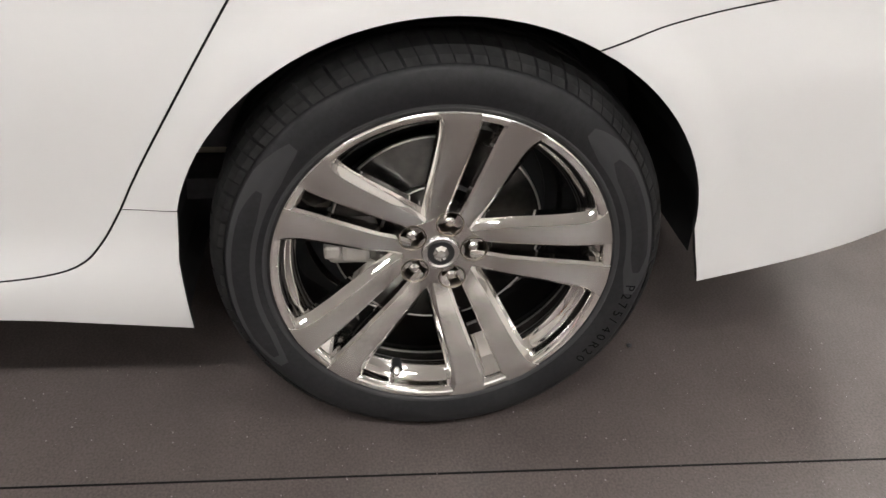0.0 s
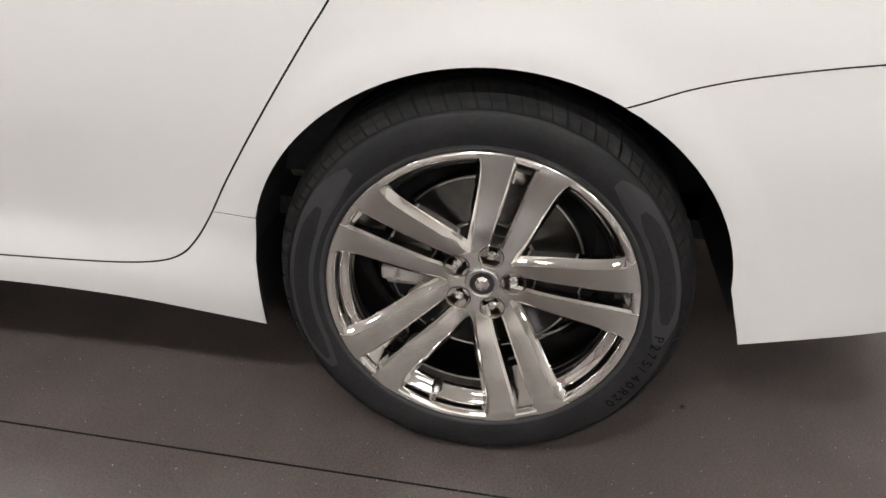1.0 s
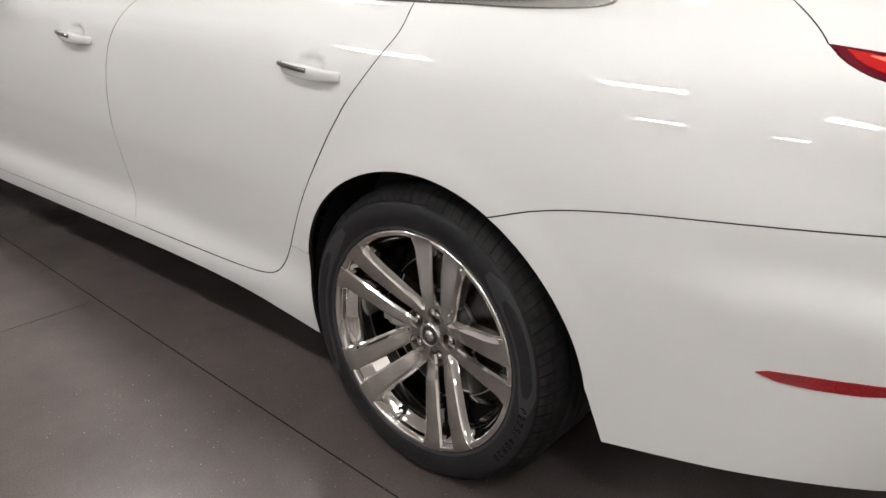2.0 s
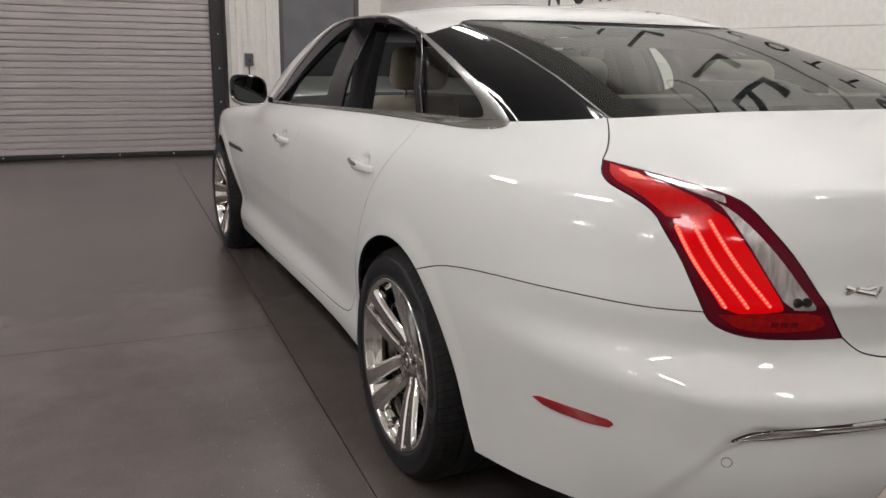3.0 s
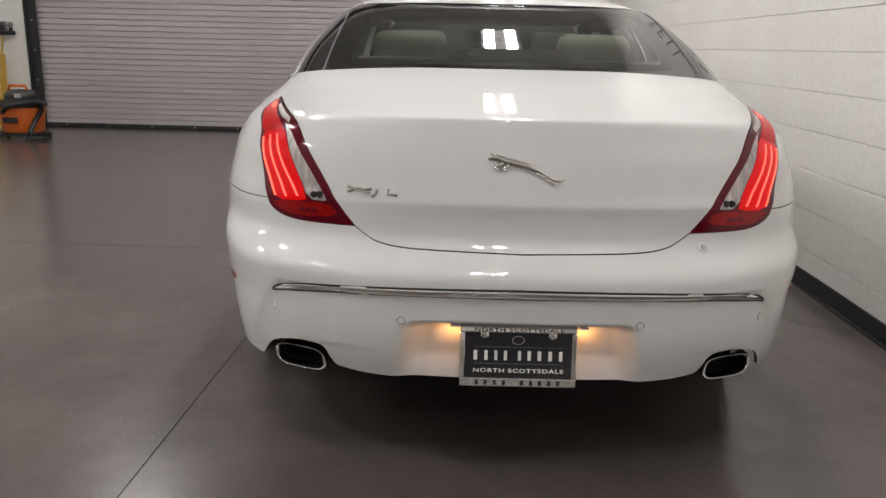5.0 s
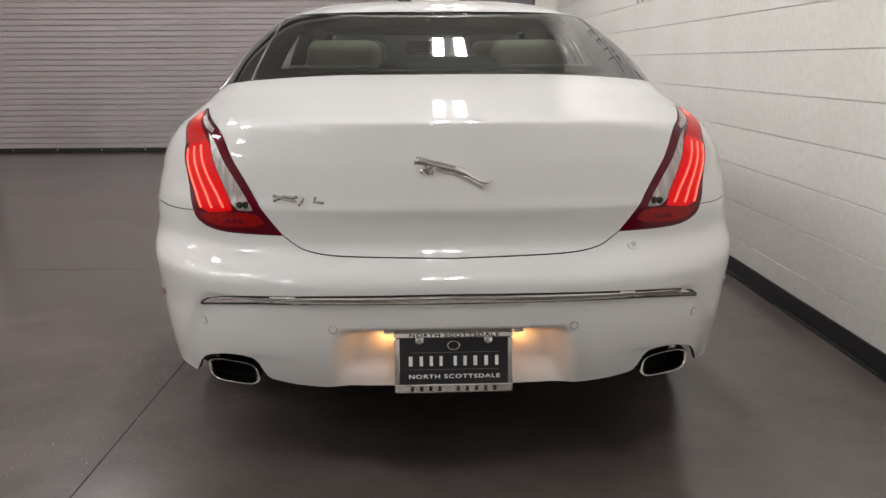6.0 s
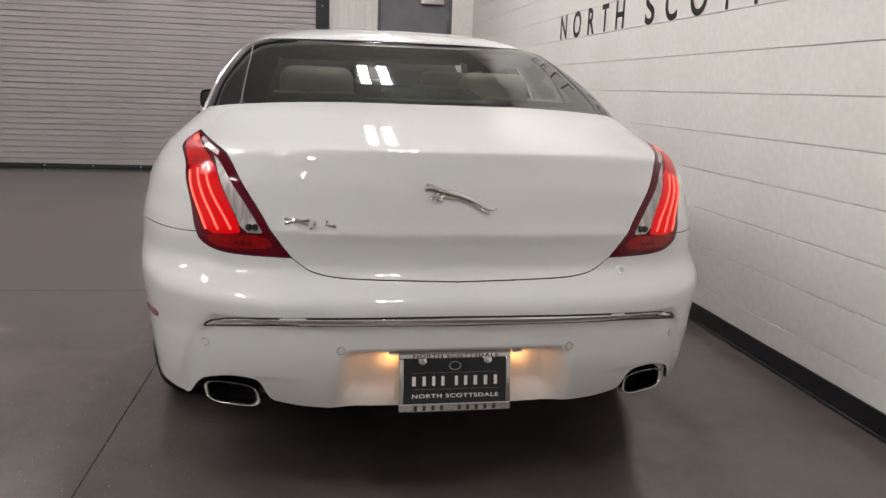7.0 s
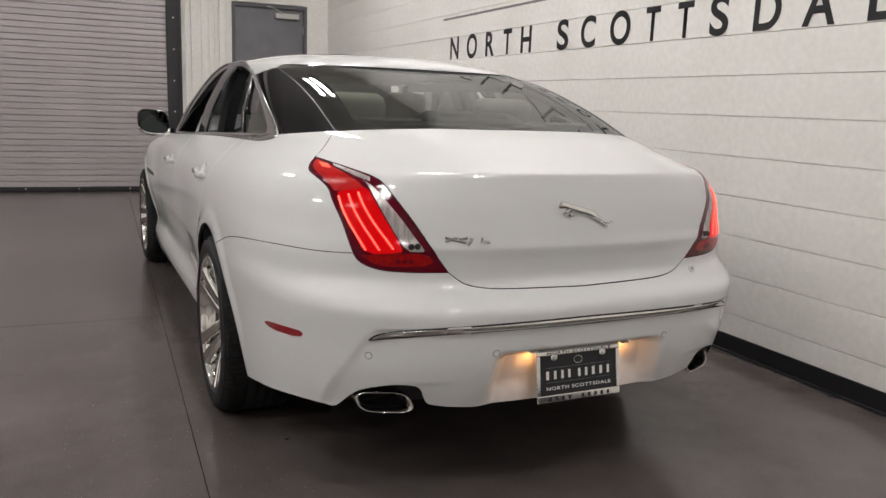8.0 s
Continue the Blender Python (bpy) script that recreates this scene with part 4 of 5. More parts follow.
for side in (1, -1):
    lamp(side)
    mk = rounded([(1.018, 0.548), (1.000, 0.558), (0.878, 0.568), (0.859, 0.561), (0.872, 0.545), (0.985, 0.536), (1.018, 0.548)], 1)[:-1]
    flip = (lambda p: p) if side == 1 else mirror_poly
    panel("side_marker", flip(mk), body, marker_red, car, 0.012, inset=0, lift=0.0025, flange=0.004, label="dark red side reflector")
    for a, h in ((0.677, 0.527), (0.328, 0.531)):
        p, n = on(body, side * a, h, 0.0)
        turn = Matrix.Translation(p) @ n.to_track_quat("X", "Z").to_matrix().to_4x4() @ pose(0, 0, 0, 0, 0, 180)
        s1 = part("parking_sensor", moved(lathe([(0.0, 0.0022), (0.009, 0.002), (0.0100, 0.0)], 24), turn), paint, car, "round white parking sensor")
        part("sensor_ring", moved(lathe([(0.0099, 0.0008), (0.0110, 0.0008), (0.0110, -0.002), (0.0099, -0.002)], 24, True), turn), plastic_black, s1)
p, n = on(body, -0.484, 0.728)
turn = Matrix.Translation(p) @ n.to_track_quat("X", "Z").to_matrix().to_4x4() @ pose(0, 0, 0, 0, 0, 180)
s1 = part("tow_cap", moved(lathe([(0.0, 0.0), (0.006, 0.001), (0.008, 0.004), (0.012, 0.005), (0.016, 0.003), (0.017, 0.0)], 24), turn), paint, car, "round white cap")
part("cap_core", moved(lathe([(0.0, 0.003), (0.006, 0.003), (0.007, 0.0)], 16), turn), satin_chrome, s1)

# cabin: rear screen, dark rear pillars, side windows, bright window surround, roof
G_EDGE = [(0.752, 0.0), (0.759, 0.165), (0.768, 0.36), (0.812, 0.65), (0.905, 0.905)]
ROOF_REAR = [(0.905, 0.905), (0.880, 0.975), (0.845, 1.020), (0.70, 1.034), (0.5, 1.040), (0.25, 1.044), (0.0, 1.045)]
half = rounded(G_EDGE, 2) + rounded(ROOF_REAR, 1)[1:]
rear_glass_poly = [(0.0, 0.0), (0.25, 0.0), (0.5, 0.0)] + half
rear_glass_full = rear_glass_poly[:-1] + [(0.0, 1.045)] + mirror_poly(rear_glass_poly)[1:-1]
clear_half = rounded([(0.0, 0.055), (0.40, 0.055), (0.62, 0.058), (0.650, 0.11), (0.640, 0.40), (0.662, 0.70), (0.73, 0.97), (0.67, 1.030), (0.0, 1.041)], 2)
clear_full = clear_half[:-1] + [(0.0, 1.041)] + mirror_poly(clear_half)[1:-1]
glass_ob = panel("rear_screen", rear_glass_full, cabin, rear_pane, car, 0.03, inset=0.002, lift=-0.002, flange=0.004, label="tinted rear screen with black border")
border_l = rear_glass_poly + clear_half[::-1]
for side in (1, -1):
    flip = (lambda p: p) if side == 1 else mirror_poly
    panel("screen_border", flip(border_l), cabin, frit, glass_ob, 0.03, inset=0.001, lift=-0.006, flange=0)
DLO_REAR = rounded([(1.10, 0.0), (1.075, 0.10), (1.083, 0.272), (1.107, 0.513), (1.165, 0.775)], 2)
C_TOP = [(1.165, 0.775), (1.10, 0.785), (0.985, 0.848), (0.905, 0.905)]
pillar = [(0.752, 0.0), (0.93, 0.0)] + DLO_REAR + C_TOP[1:] + rounded(G_EDGE, 2)[::-1][1:-1]


def ya(y, k):
    return (cabin_a(y, k), k)


TOP_RAW = [(1.165, 0.775), (1.291, 0.926), (1.45, 0.995), (1.75, 1.035), (2.0, 1.035), (2.13, 0.99), (2.18, 0.90), (2.197, 0.636), (2.212, 0.272), (2.250, 0.02)]
TOP_EDGE = rounded(TOP_RAW, 2)
CHROME_IN = rounded([(1.180, 0.755), (1.298, 0.902), (1.45, 0.972), (1.75, 1.014), (1.995, 1.014), (2.108, 0.963), (2.158, 0.885), (2.176, 0.63), (2.186, 0.27), (2.222, 0.03)], 2)
IN_REAR = rounded([(1.29, 0.022), (1.225, 0.030), (1.175, 0.11), (1.148, 0.28), (1.155, 0.45), (1.195, 0.715)], 2)
IN_TOP = rounded([(1.195, 0.715), (1.31, 0.850), (1.45, 0.910), (1.75, 0.945), (1.94, 0.925), (2.03, 0.82), (2.10, 0.58), (2.150, 0.25), (2.200, 0.03)], 2)
WAIST = rounded([(1.101, 1.24), (1.14, 1.212), (1.20, 1.196), (1.288, 1.189), (1.486, 1.186), (1.744, 1.189), (2.0, 1.206), (2.25, 1.222), (2.6, 1.232), (3.0, 1.232), (3.62, 1.225)], 1)
DIVIDER = ((0.0, 1.375), (0.12, 1.402), (0.32, 1.45), (0.53, 1.508), (0.725, 1.585), (0.86, 1.65))


def slanted(rows, dy, k0, k1, n=14):
    """An upright line on the side of the cabin, from a table of height share and length along the car."""
    return [ya(lerp_rows(rows, k)[0] + dy, k) for k in (k0 + (k1 - k0) * i / n for i in range(n + 1))]
for side in (1, -1):
    flip = (lambda p: p) if side == 1 else mirror_poly
    panel("rear_pillar", flip(pillar), cabin, gloss_black, car, 0.028, inset=0.0015, lift=-0.001, flange=0.008, label="gloss black rear pillar")
    edge = rounded(G_EDGE, 2)
    panel("screen_seal", flip([(a - 0.0045, k) for a, k in edge] + [(a + 0.0015, k) for a, k in edge[::-1]]), cabin, frame_paint, car, 0.03, inset=0, lift=0.0015, flange=0.004)
    panel("window_arch", flip(DLO_REAR + TOP_EDGE[1:] + CHROME_IN[::-1] + IN_REAR[::-1]), cabin, satin_chrome, car, 0.02, inset=0, lift=0.006, flange=0.012, label="satin chrome window surround")
    panel("waist_trim", flip(WAIST + [(3.62, 1.24)] + [(a, 1.24) for a in np.linspace(3.4, 1.2, 14)]), body, satin_chrome, car, 0.02, inset=0, lift=0.006, flange=0.012)
    belt = [ya(y, 0.022) for y in np.linspace(3.25, 1.0, 14)]
    panel("waist_moulding", flip([ya(y, -0.02) for y in np.linspace(0.90, 3.3, 16)] + belt), cabin, satin_chrome, car, 0.03, inset=0, lift=0.007, flange=0.010)
    panel("window_frame", flip(CHROME_IN + IN_TOP[::-1]), cabin, gloss_black, car, 0.02, inset=0, lift=0.001, flange=0.03, label="gloss black window frame")
    # panes and posts
    div = slanted(DIVIDER, 0.0, 0.0, 0.725)
    panel("quarter_glass", flip(IN_REAR[:-1] + div[::-1]), cabin, pane, car, 0.04, inset=0.002, lift=-0.006, flange=0)
    mid_top = [p for p in IN_TOP if cabin(*p)[1] < 2.16]
    front_top = [p for p in IN_TOP if cabin(*p)[1] > 2.36]
    if side == -1:
        panel("rear_door_glass", flip(div + mid_top[1:] + [ya(2.15, 0.93), ya(2.09, 0.02), ya(1.9, 0.02), ya(1.6, 0.02)]), cabin, pane, car, 0.05, inset=0.002, lift=-0.010, flange=0)
    if side == -1:
        panel("front_door_glass", flip([ya(2.29, 0.02), ya(2.36, 0.93)] + front_top + [ya(3.0, 0.02), ya(2.7, 0.02)]), cabin, pane, car, 0.05, inset=0.002, lift=-0.010, flange=0)
    panel("centre_post", flip(slanted(((0, 2.085), (0.4, 2.10), (0.95, 2.15)), 0, 0.01, 0.95) + slanted(((0, 2.29), (0.4, 2.31), (0.95, 2.37)), 0, 0.95, 0.01)), cabin, gloss_black, car, 0.03, inset=0, lift=0.001, flange=0.010)
    panel("glass_divider", flip(slanted(DIVIDER, -0.006, 0.0, 0.76) + slanted(DIVIDER, 0.046, 0.86, 0.0)), cabin, gloss_black, car, 0.03, inset=0, lift=0.002, flange=0.008)
    bead = [on(cabin, side * a, k, 0.004)[0] for a, k in slanted(DIVIDER, -0.007, 0.0, 0.75)]
    part("divider_bead", tube_bm(bead, 0.0026, 6), dark_chrome, car, smooth_it=True)
    roof_poly = [(0.0, 1.048)] + [(a, k + 0.003) for a, k in ROOF_REAR[::-1][1:]] + C_TOP[::-1][1:] + TOP_EDGE[1:] + [(2.33, 0.03), (2.34, 0.35), (2.36, 0.7), (2.42, 0.95), (2.75, 0.98), (math.pi, 0.985), (math.pi, 1.98), (0.0, 1.98)]
    panel("roof", flip(roof_poly), cabin, paint, car, 0.035, inset=0.0, lift=0.0, flange=0.01, label="white roof skin")
    panel("headlining", flip([(0.0, 1.03), (0.7, 1.01), (0.9, 0.92), (1.165, 0.80), (1.4, 0.93), (1.9, 0.97), (2.42, 0.93), (math.pi, 0.95), (math.pi, 1.98), (0.0, 1.98)]), cabin, lining, car, 0.06, inset=0.0, lift=-0.035, flange=0)
    panel("pillar_lining", flip([(0.80, 0.0), (1.07, 0.0), (1.06, 0.3), (1.10, 0.6), (1.15, 0.78), (0.90, 0.87), (0.84, 0.6), (0.81, 0.3)]), cabin, lining, car, 0.06, inset=0.0, lift=-0.035, flange=0)
    panel("sunroof", flip([(1.05, 1.60), (1.25, 1.48), (1.9, 1.45), (2.1, 1.52), (2.1, 1.97), (1.05, 1.97)]), cabin, gloss_black, car, 0.04, inset=0, lift=0.003, flange=0.006, label="dark glass roof panel")
screen_half = [(math.pi, 0.02), (2.42, 0.02), (2.40, 0.35), (2.42, 0.7), (2.46, 0.92), (2.75, 0.965), (math.pi, 0.972)]
for side in (1, -1):
    flip = (lambda p: p) if side == 1 else mirror_poly
    panel("windscreen", flip(screen_half), cabin, pane, car, 0.05, inset=0, lift=-0.004, flange=0)

# wheels
SPOKE = ((0.050, 0.007, 0.036, -0.054, 0.040), (0.075, 0.0095, 0.0405, -0.049, 0.042), (0.11, 0.0115, 0.0475, -0.036, 0.042), (0.15, 0.0125, 0.0530, -0.024, 0.040), (0.19, 0.0135, 0.0580, -0.0125, 0.038), (0.23, 0.0150, 0.0645, -0.003, 0.034), (0.252, 0.0165, 0.0720, 0.0025, 0.028), (0.2690, 0.0180, 0.0860, 0.0052, 0.022))


def spoke_arm(sgn):
    """One arm of a twin spoke along +z, in the yz plane; its face looks to -x."""
    rings = []
    for r in np.linspace(0.050, 0.2690, 23):
        inner, outer, face, depth = lerp_rows(SPOKE, float(r))
        m = 0.004
        prof = ((inner - 0.003, face - 0.016), (inner - 0.0005, face - 0.004), (inner + m, face), (0.5 * (inner + outer), face + 0.0012), (outer - m, face), (outer + 0.0015, face - 0.004), (outer + 0.0085, face - 0.014), (outer + 0.004, face - depth), (inner + 0.008, face - depth))
        rings.append([(-u, sgn * y, math.sqrt(max(r * r - (y * (0.75 + 0.27 * smooth(0.15, 0.269, r))) ** 2, 1e-6))) for y, u in prof])
    return loft(rings)


def wheel():
    w = tagged(new("wheel"), "five twin-spoke polished alloy wheel with low-profile tyre")
    w.parent = car
    tyre_prof = [(0.254, -0.018), (0.264, -0.006), (0.271, 0.000), (0.283, 0.005), (0.300, 0.0085), (0.318, 0.0075), (0.329, 0.0035), (0.3345, 0.0005), (0.3365, -0.0045), (0.343, -0.014), (0.3505, -0.028), (0.3560, -0.044)]
    for k in range(5):
        u = -0.05 - k * 0.0425
        tyre_prof += [(0.3625, u), (0.3635, u - 0.028), (0.3545, u - 0.030), (0.3545, u - 0.037)]
    tyre_prof += [(0.358, -0.262), (0.345, -0.28), (0.32, -0.286), (0.28, -0.28), (0.254, -0.262)]
    bm = lathe(tyre_prof, 144)
    for v in bm.verts:
        if v.co.z < -HUB_Z + 0.03:
            v.co.z = max(v.co.z, -HUB_Z + 0.001)
    tyre = part("tyre", bm, rubber, w, "black low-profile tyre", True)
    # shoulder blocks: short raised lugs between the cross grooves
    bm = bmesh.new()
    for i in range(92):
        t0, t1 = 2 * math.pi * i / 92, 2 * math.pi * (i + (0.90 if i % 2 else 0.80)) / 92
        lean = 0.035
        rows = []
        for r, u, sk in ((0.3375, -0.0012, 0.0), (0.3470, -0.0100, 0.3), (0.3560, -0.024, 0.7), (0.3625, -0.042, 1.0), (0.3655, -0.068, 1.5)):
            rows.append([bm.verts.new((-u, r * math.sin(t + lean * sk), r * math.cos(t + lean * sk))) for t in (t0, 0.5 * (t0 + t1), t1)])
        for a, b in zip(rows, rows[1:]):
            for k in range(2):
                bm.faces.new((a[k], a[k + 1], b[k + 1], b[k]))
    bmesh.ops.solidify(bm, geom=bm.faces[:], thickness=0.005)
    bmesh.ops.recalc_face_normals(bm, faces=bm.faces)
    for v in bm.verts:
        v.co.z = max(v.co.z, -HUB_Z + 0.0015)
    tagged(part("tread", bm, tread_rubber, w), kind="stuff")

    def arc_band(r0, r1, t0, t1, lift, mat, name, label=""):
        bm = bmesh.new()
        prev = None
        n = 60
        for i in range(n + 1):
            t = t0 + (t1 - t0) * i / n
            taper = min(1.0, 6 * min(i, n - i) / n + 0.12)
            rm, rw = 0.5 * (r0 + r1), 0.5 * (r1 - r0) * math.sqrt(taper)
            row = []
            for r in [rm + rw * q for q in (-1, -0.75, -0.5, -0.25, 0, 0.25, 0.5, 0.75, 1)]:
                u = np.interp(r, (0.271, 0.283, 0.300, 0.318, 0.329, 0.3345, 0.3365), (0.000, 0.005, 0.0085, 0.0075, 0.0035, 0.0005, -0.0045)) + lift
                row.append(bm.verts.new((-u, -r * math.sin(t), r * math.cos(t))))
            if prev:
                for k in range(8):
                    bm.faces.new((prev[k], row[k], row[k + 1], prev[k + 1]))
            prev = row
        bmesh.ops.recalc_face_normals(bm, faces=bm.faces)
        return part(name, bm, mat, w, label, True)

    # smooth arcs on the side wall
    arc_band(0.2900, 0.3325, math.radians(40), math.radians(100), 0.0012, rubber_band, "sidewall_band")
    arc_band(0.2900, 0.3325, math.radians(236), math.radians(315), 0.0012, rubber_band, "sidewall_band")
    arc_band(0.2980, 0.3250, math.radians(52), math.radians(92), 0.0020, rubber, "sidewall_inlay")
    arc_band(0.2980, 0.3250, math.radians(240), math.radians(299), 0.0020, rubber, "sidewall_inlay")
    ring_prof = [(0.2735, 0.0010), (0.2760, 0.0032), (0.2785, 0.0042), (0.2805, 0.0040)]
    part("bead_line", lathe(ring_prof, 96), rubber_band, w, smooth_it=True)
    # size marking, letter by letter along the arc
    for i, ch in enumerate("P275/40R20"):
        bm = text_bm(ch, 0.024)
        t = math.radians(96.5 + 3.35 * i)
        r = 0.302
        m = Matrix.Translation((-0.0097, -r * math.sin(t), r * math.cos(t))) @ Matrix.Rotation(t, 4, "X") @ pose(0, 0, 0, 0, 0, -90)
        part("marking", moved(bm, m), rubber_mark, w)
    # rim
    rim = part("rim", lathe([(0.252, -0.25), (0.240, -0.24), (0.226, -0.15), (0.229, -0.075), (0.2305, -0.052), (0.2330, -0.040), (0.2385, -0.031), (0.2450, -0.026), (0.2500, -0.022), (0.2525, -0.016), (0.2535, -0.008), (0.2555, -0.001), (0.2590, 0.0030), (0.2640, 0.0044), (0.2680, 0.0044), (0.2702, 0.0020), (0.2708, -0.004)], 96), alloy, w, "polished alloy rim", True)
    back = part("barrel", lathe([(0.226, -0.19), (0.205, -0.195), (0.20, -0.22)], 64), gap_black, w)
    for i in range(5):
        ang = 13.4 + 72 * i
        for sgn in (-1, 1):
            bm = moved(spoke_arm(sgn), Matrix.Rotation(math.radians(ang), 4, "X"))
            for e in bm.edges:
                e.smooth = e.calc_face_angle(0) < 0.45
            ob = link_mesh("spoke", bm, brushed, w, "", False)
            ob.data.materials.append(alloy)
            for pl in ob.data.polygons:
                pl.use_smooth = True
                pl.material_index = 0 if abs(pl.normal.x) > 0.88 else 1
        # bright floor of the slot
        ft = loft([[(-u, y, r) for y, u in ((-0.022, f - 0.004), (0.022, f - 0.004), (0.018, f - 0.04), (-0.018, f - 0.04))] for r, f in ((0.195, -0.056), (0.230, -0.030), (0.256, -0.002), (0.266, 0.0045))])
        part("slot_floor", moved(ft, Matrix.Rotation(math.radians(ang), 4, "X")), alloy, w)
        bm = lathe([(0.0, 0.004), (0.0045, 0.004), (0.0065, 0.0025), (0.0088, 0.001), (0.0098, -0.002), (0.0098, -0.03)], 12)
        p = Matrix.Rotation(math.radians(ang), 4, "X") @ Vector((0.057, 0, 0.0545))
        part("lug_nut", moved(bm, Matrix.Translation(p)), chrome, w, "steel lug nut")
        bm = lathe([(0.0228, 0.0015), (0.0210, 0.0005), (0.0190, -0.012), (0.0180, -0.030), (0.0, -0.030)], 28)
        p = Matrix.Rotation(math.radians(ang), 4, "X") @ Vector((0.050, 0, 0.0545))
        part("lug_well", moved(bm, Matrix.Translation(p)), well_metal, w, "", True)
    # hub disc with scalloped edge; wells cut by radius
    bm = bmesh.new()
    n = 160
    rows = []
    for r_i in range(6):
        row = []
        for i in range(n):
            t = 2 * math.pi * i / n
            lobe = 0.5 + 0.5 * math.cos(5 * (t - math.radians(13.4)))
            r_out = 0.070 + 0.016 * lobe
            r = 0.028 + (r_out - 0.028) * r_i / 5
            u = -0.050 if r_i < 5 else -0.075
            row.append(bm.verts.new((-u, -r * math.sin(t), r * math.cos(t))))
        rows.append(row)
    centres = [(math.radians(13.4 + 72 * k)) for k in range(5)]
    for a, b in zip(rows, rows[1:]):
        for i in range(n):
            j = (i + 1) % n
            quad = (a[i], a[j], b[j], b[i])
            c = sum((v.co for v in quad), Vector()) / 4
            if min(math.hypot(c.y + 0.0545 * math.sin(t), c.z - 0.0545 * math.cos(t)) for t in centres) > 0.0197:
                bm.faces.new(quad)
    bmesh.ops.recalc_face_normals(bm, faces=bm.faces)
    part("hub", bm, brushed, w)
    sink = Matrix.Translation((0.050, 0, 0)) @ Matrix.Diagonal((1, 1.08, 1.08, 1))
    part("centre_cap", moved(lathe([(0.0, 0.004), (0.020, 0.004), (0.022, 0.0035), (0.024, 0.0060), (0.0275, 0.0055), (0.0295, 0.001), (0.0300, -0.010)], 40), sink), satin_chrome, w, "round centre cap with dark badge", True)
    part("cap_disc", moved(lathe([(0.0, 0.0048), (0.0205, 0.0048), (0.0205, 0.0035)], 32), sink), plastic_black, w)
    bm = moved(lathe([(0.0, 0.0085), (0.006, 0.0078), (0.0115, 0.0046)], 8), sink @ Matrix.Diagonal((1, 1.1, 1.25, 1)))
    part("cap_emblem", bm, chrome, w)
    vt = math.radians(197.3)
    vm = Matrix.Translation((0.024, -0.2390 * math.sin(vt), 0.2375 * math.cos(vt)))
    valve = part("valve", moved(lathe([(0.0, 0.016), (0.0045, 0.015), (0.005, 0.004), (0.0065, 0.003), (0.0065, -0.025)], 12), vm), satin_chrome, w, "valve stem", True)
    part("valve_seat", moved(lathe([(0.0075, 0.001), (0.0100, 0.0005), (0.0100, -0.020)], 16), vm), plastic_black, w)
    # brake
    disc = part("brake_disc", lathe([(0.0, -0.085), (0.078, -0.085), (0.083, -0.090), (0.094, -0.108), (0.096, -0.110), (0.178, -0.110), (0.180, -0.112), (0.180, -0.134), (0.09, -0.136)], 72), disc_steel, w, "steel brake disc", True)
    part("bell_edge", lathe([(0.0925, -0.1005), (0.0945, -0.0990), (0.0965, -0.1005), (0.0965, -0.112)], 64), steel, disc, "bright edge of the disc bell", True)
    part("disc_rim", lathe([(0.1765, -0.1095), (0.1780, -0.1085), (0.1800, -0.1095), (0.1805, -0.114)], 72), steel, disc, "", True)
    cal = joined(box_bm(0.092, 0.155, 0.100, 0.185, -0.050, 0.035, 0.012), box_bm(0.082, 0.105, 0.112, 0.160, -0.040, 0.020, 0.008), box_bm(0.085, 0.12, 0.160, 0.190, -0.035, -0.008, 0.006))
    part("caliper", cal, caliper_metal, w, "cast grey brake caliper")
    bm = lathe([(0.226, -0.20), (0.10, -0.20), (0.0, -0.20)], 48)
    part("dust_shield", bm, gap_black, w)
    return w


rear_wheel = wheel()
rear_wheel.matrix_basis = pose(-0.951, HUB_Y + 0.004, HUB_Z)
front_wheel = copy_thing(rear_wheel, pose(-0.945, FHUB_Y, HUB_Z, 31, 0, 0))
for s, yw in ((0.951, HUB_Y), (0.945, FHUB_Y)):
    copy_thing(rear_wheel, pose(s, yw, HUB_Z, 12, 0, 180))

# number plate in its chrome surround
plate = tagged(new("number_plate"), "black dealer plate in a chrome frame on the bumper", "number plate")
PLATE = pose(0.0, -0.024, 0.427, -9.0, 0, 0)
W2, H2 = 0.158, 0.082


def plate_part(name, bm, mat, parent=plate, label=""):
    return part(name, bm, mat, parent, label)


plate_part("backing", box_bm(-0.150, 0.150, 0.000, 0.005, -0.072, 0.074, 0.001), plate_black)
fr = joined(box_bm(-W2, W2, -0.007, 0.003, 0.066, H2, 0.003), box_bm(-W2, W2, -0.007, 0.003, -H2, -0.058, 0.003), box_bm(-W2, -0.144, -0.0065, 0.002, -0.0585, 0.0665, 0.002), box_bm(0.144, W2, -0.0065, 0.002, -0.0585, 0.0665, 0.002))
chrome_frame = plate_part("frame", fr, chrome, plate, "chrome surround")
for s in (-1, 1):
    plate_part("screw", moved(lathe([(0.0, 0.006), (0.006, 0.005), (0.0085, 0.0), (0.0085, -0.003)], 16), pose(s * 0.092, -0.004, 0.058, 0, 0, 90)), steel)
    plate_part("screw_tab", box_bm(s * 0.092 - 0.012, s * 0.092 + 0.012, -0.006, 0.0, 0.052, 0.068, 0.003), chrome, chrome_frame)
# plain strokes for the dealer's name, ring for its mark, the town's name in letters
x = -0.122
for wd in (0.018, 0.016, 0.015, 0.015):
    plate_part("name_bar", box_bm(x + 0.002, x + 0.002 + wd * 0.55, -0.0012, 0.0, -0.010, 0.016), plate_white)
    x += wd + 0.011
x += 0.012
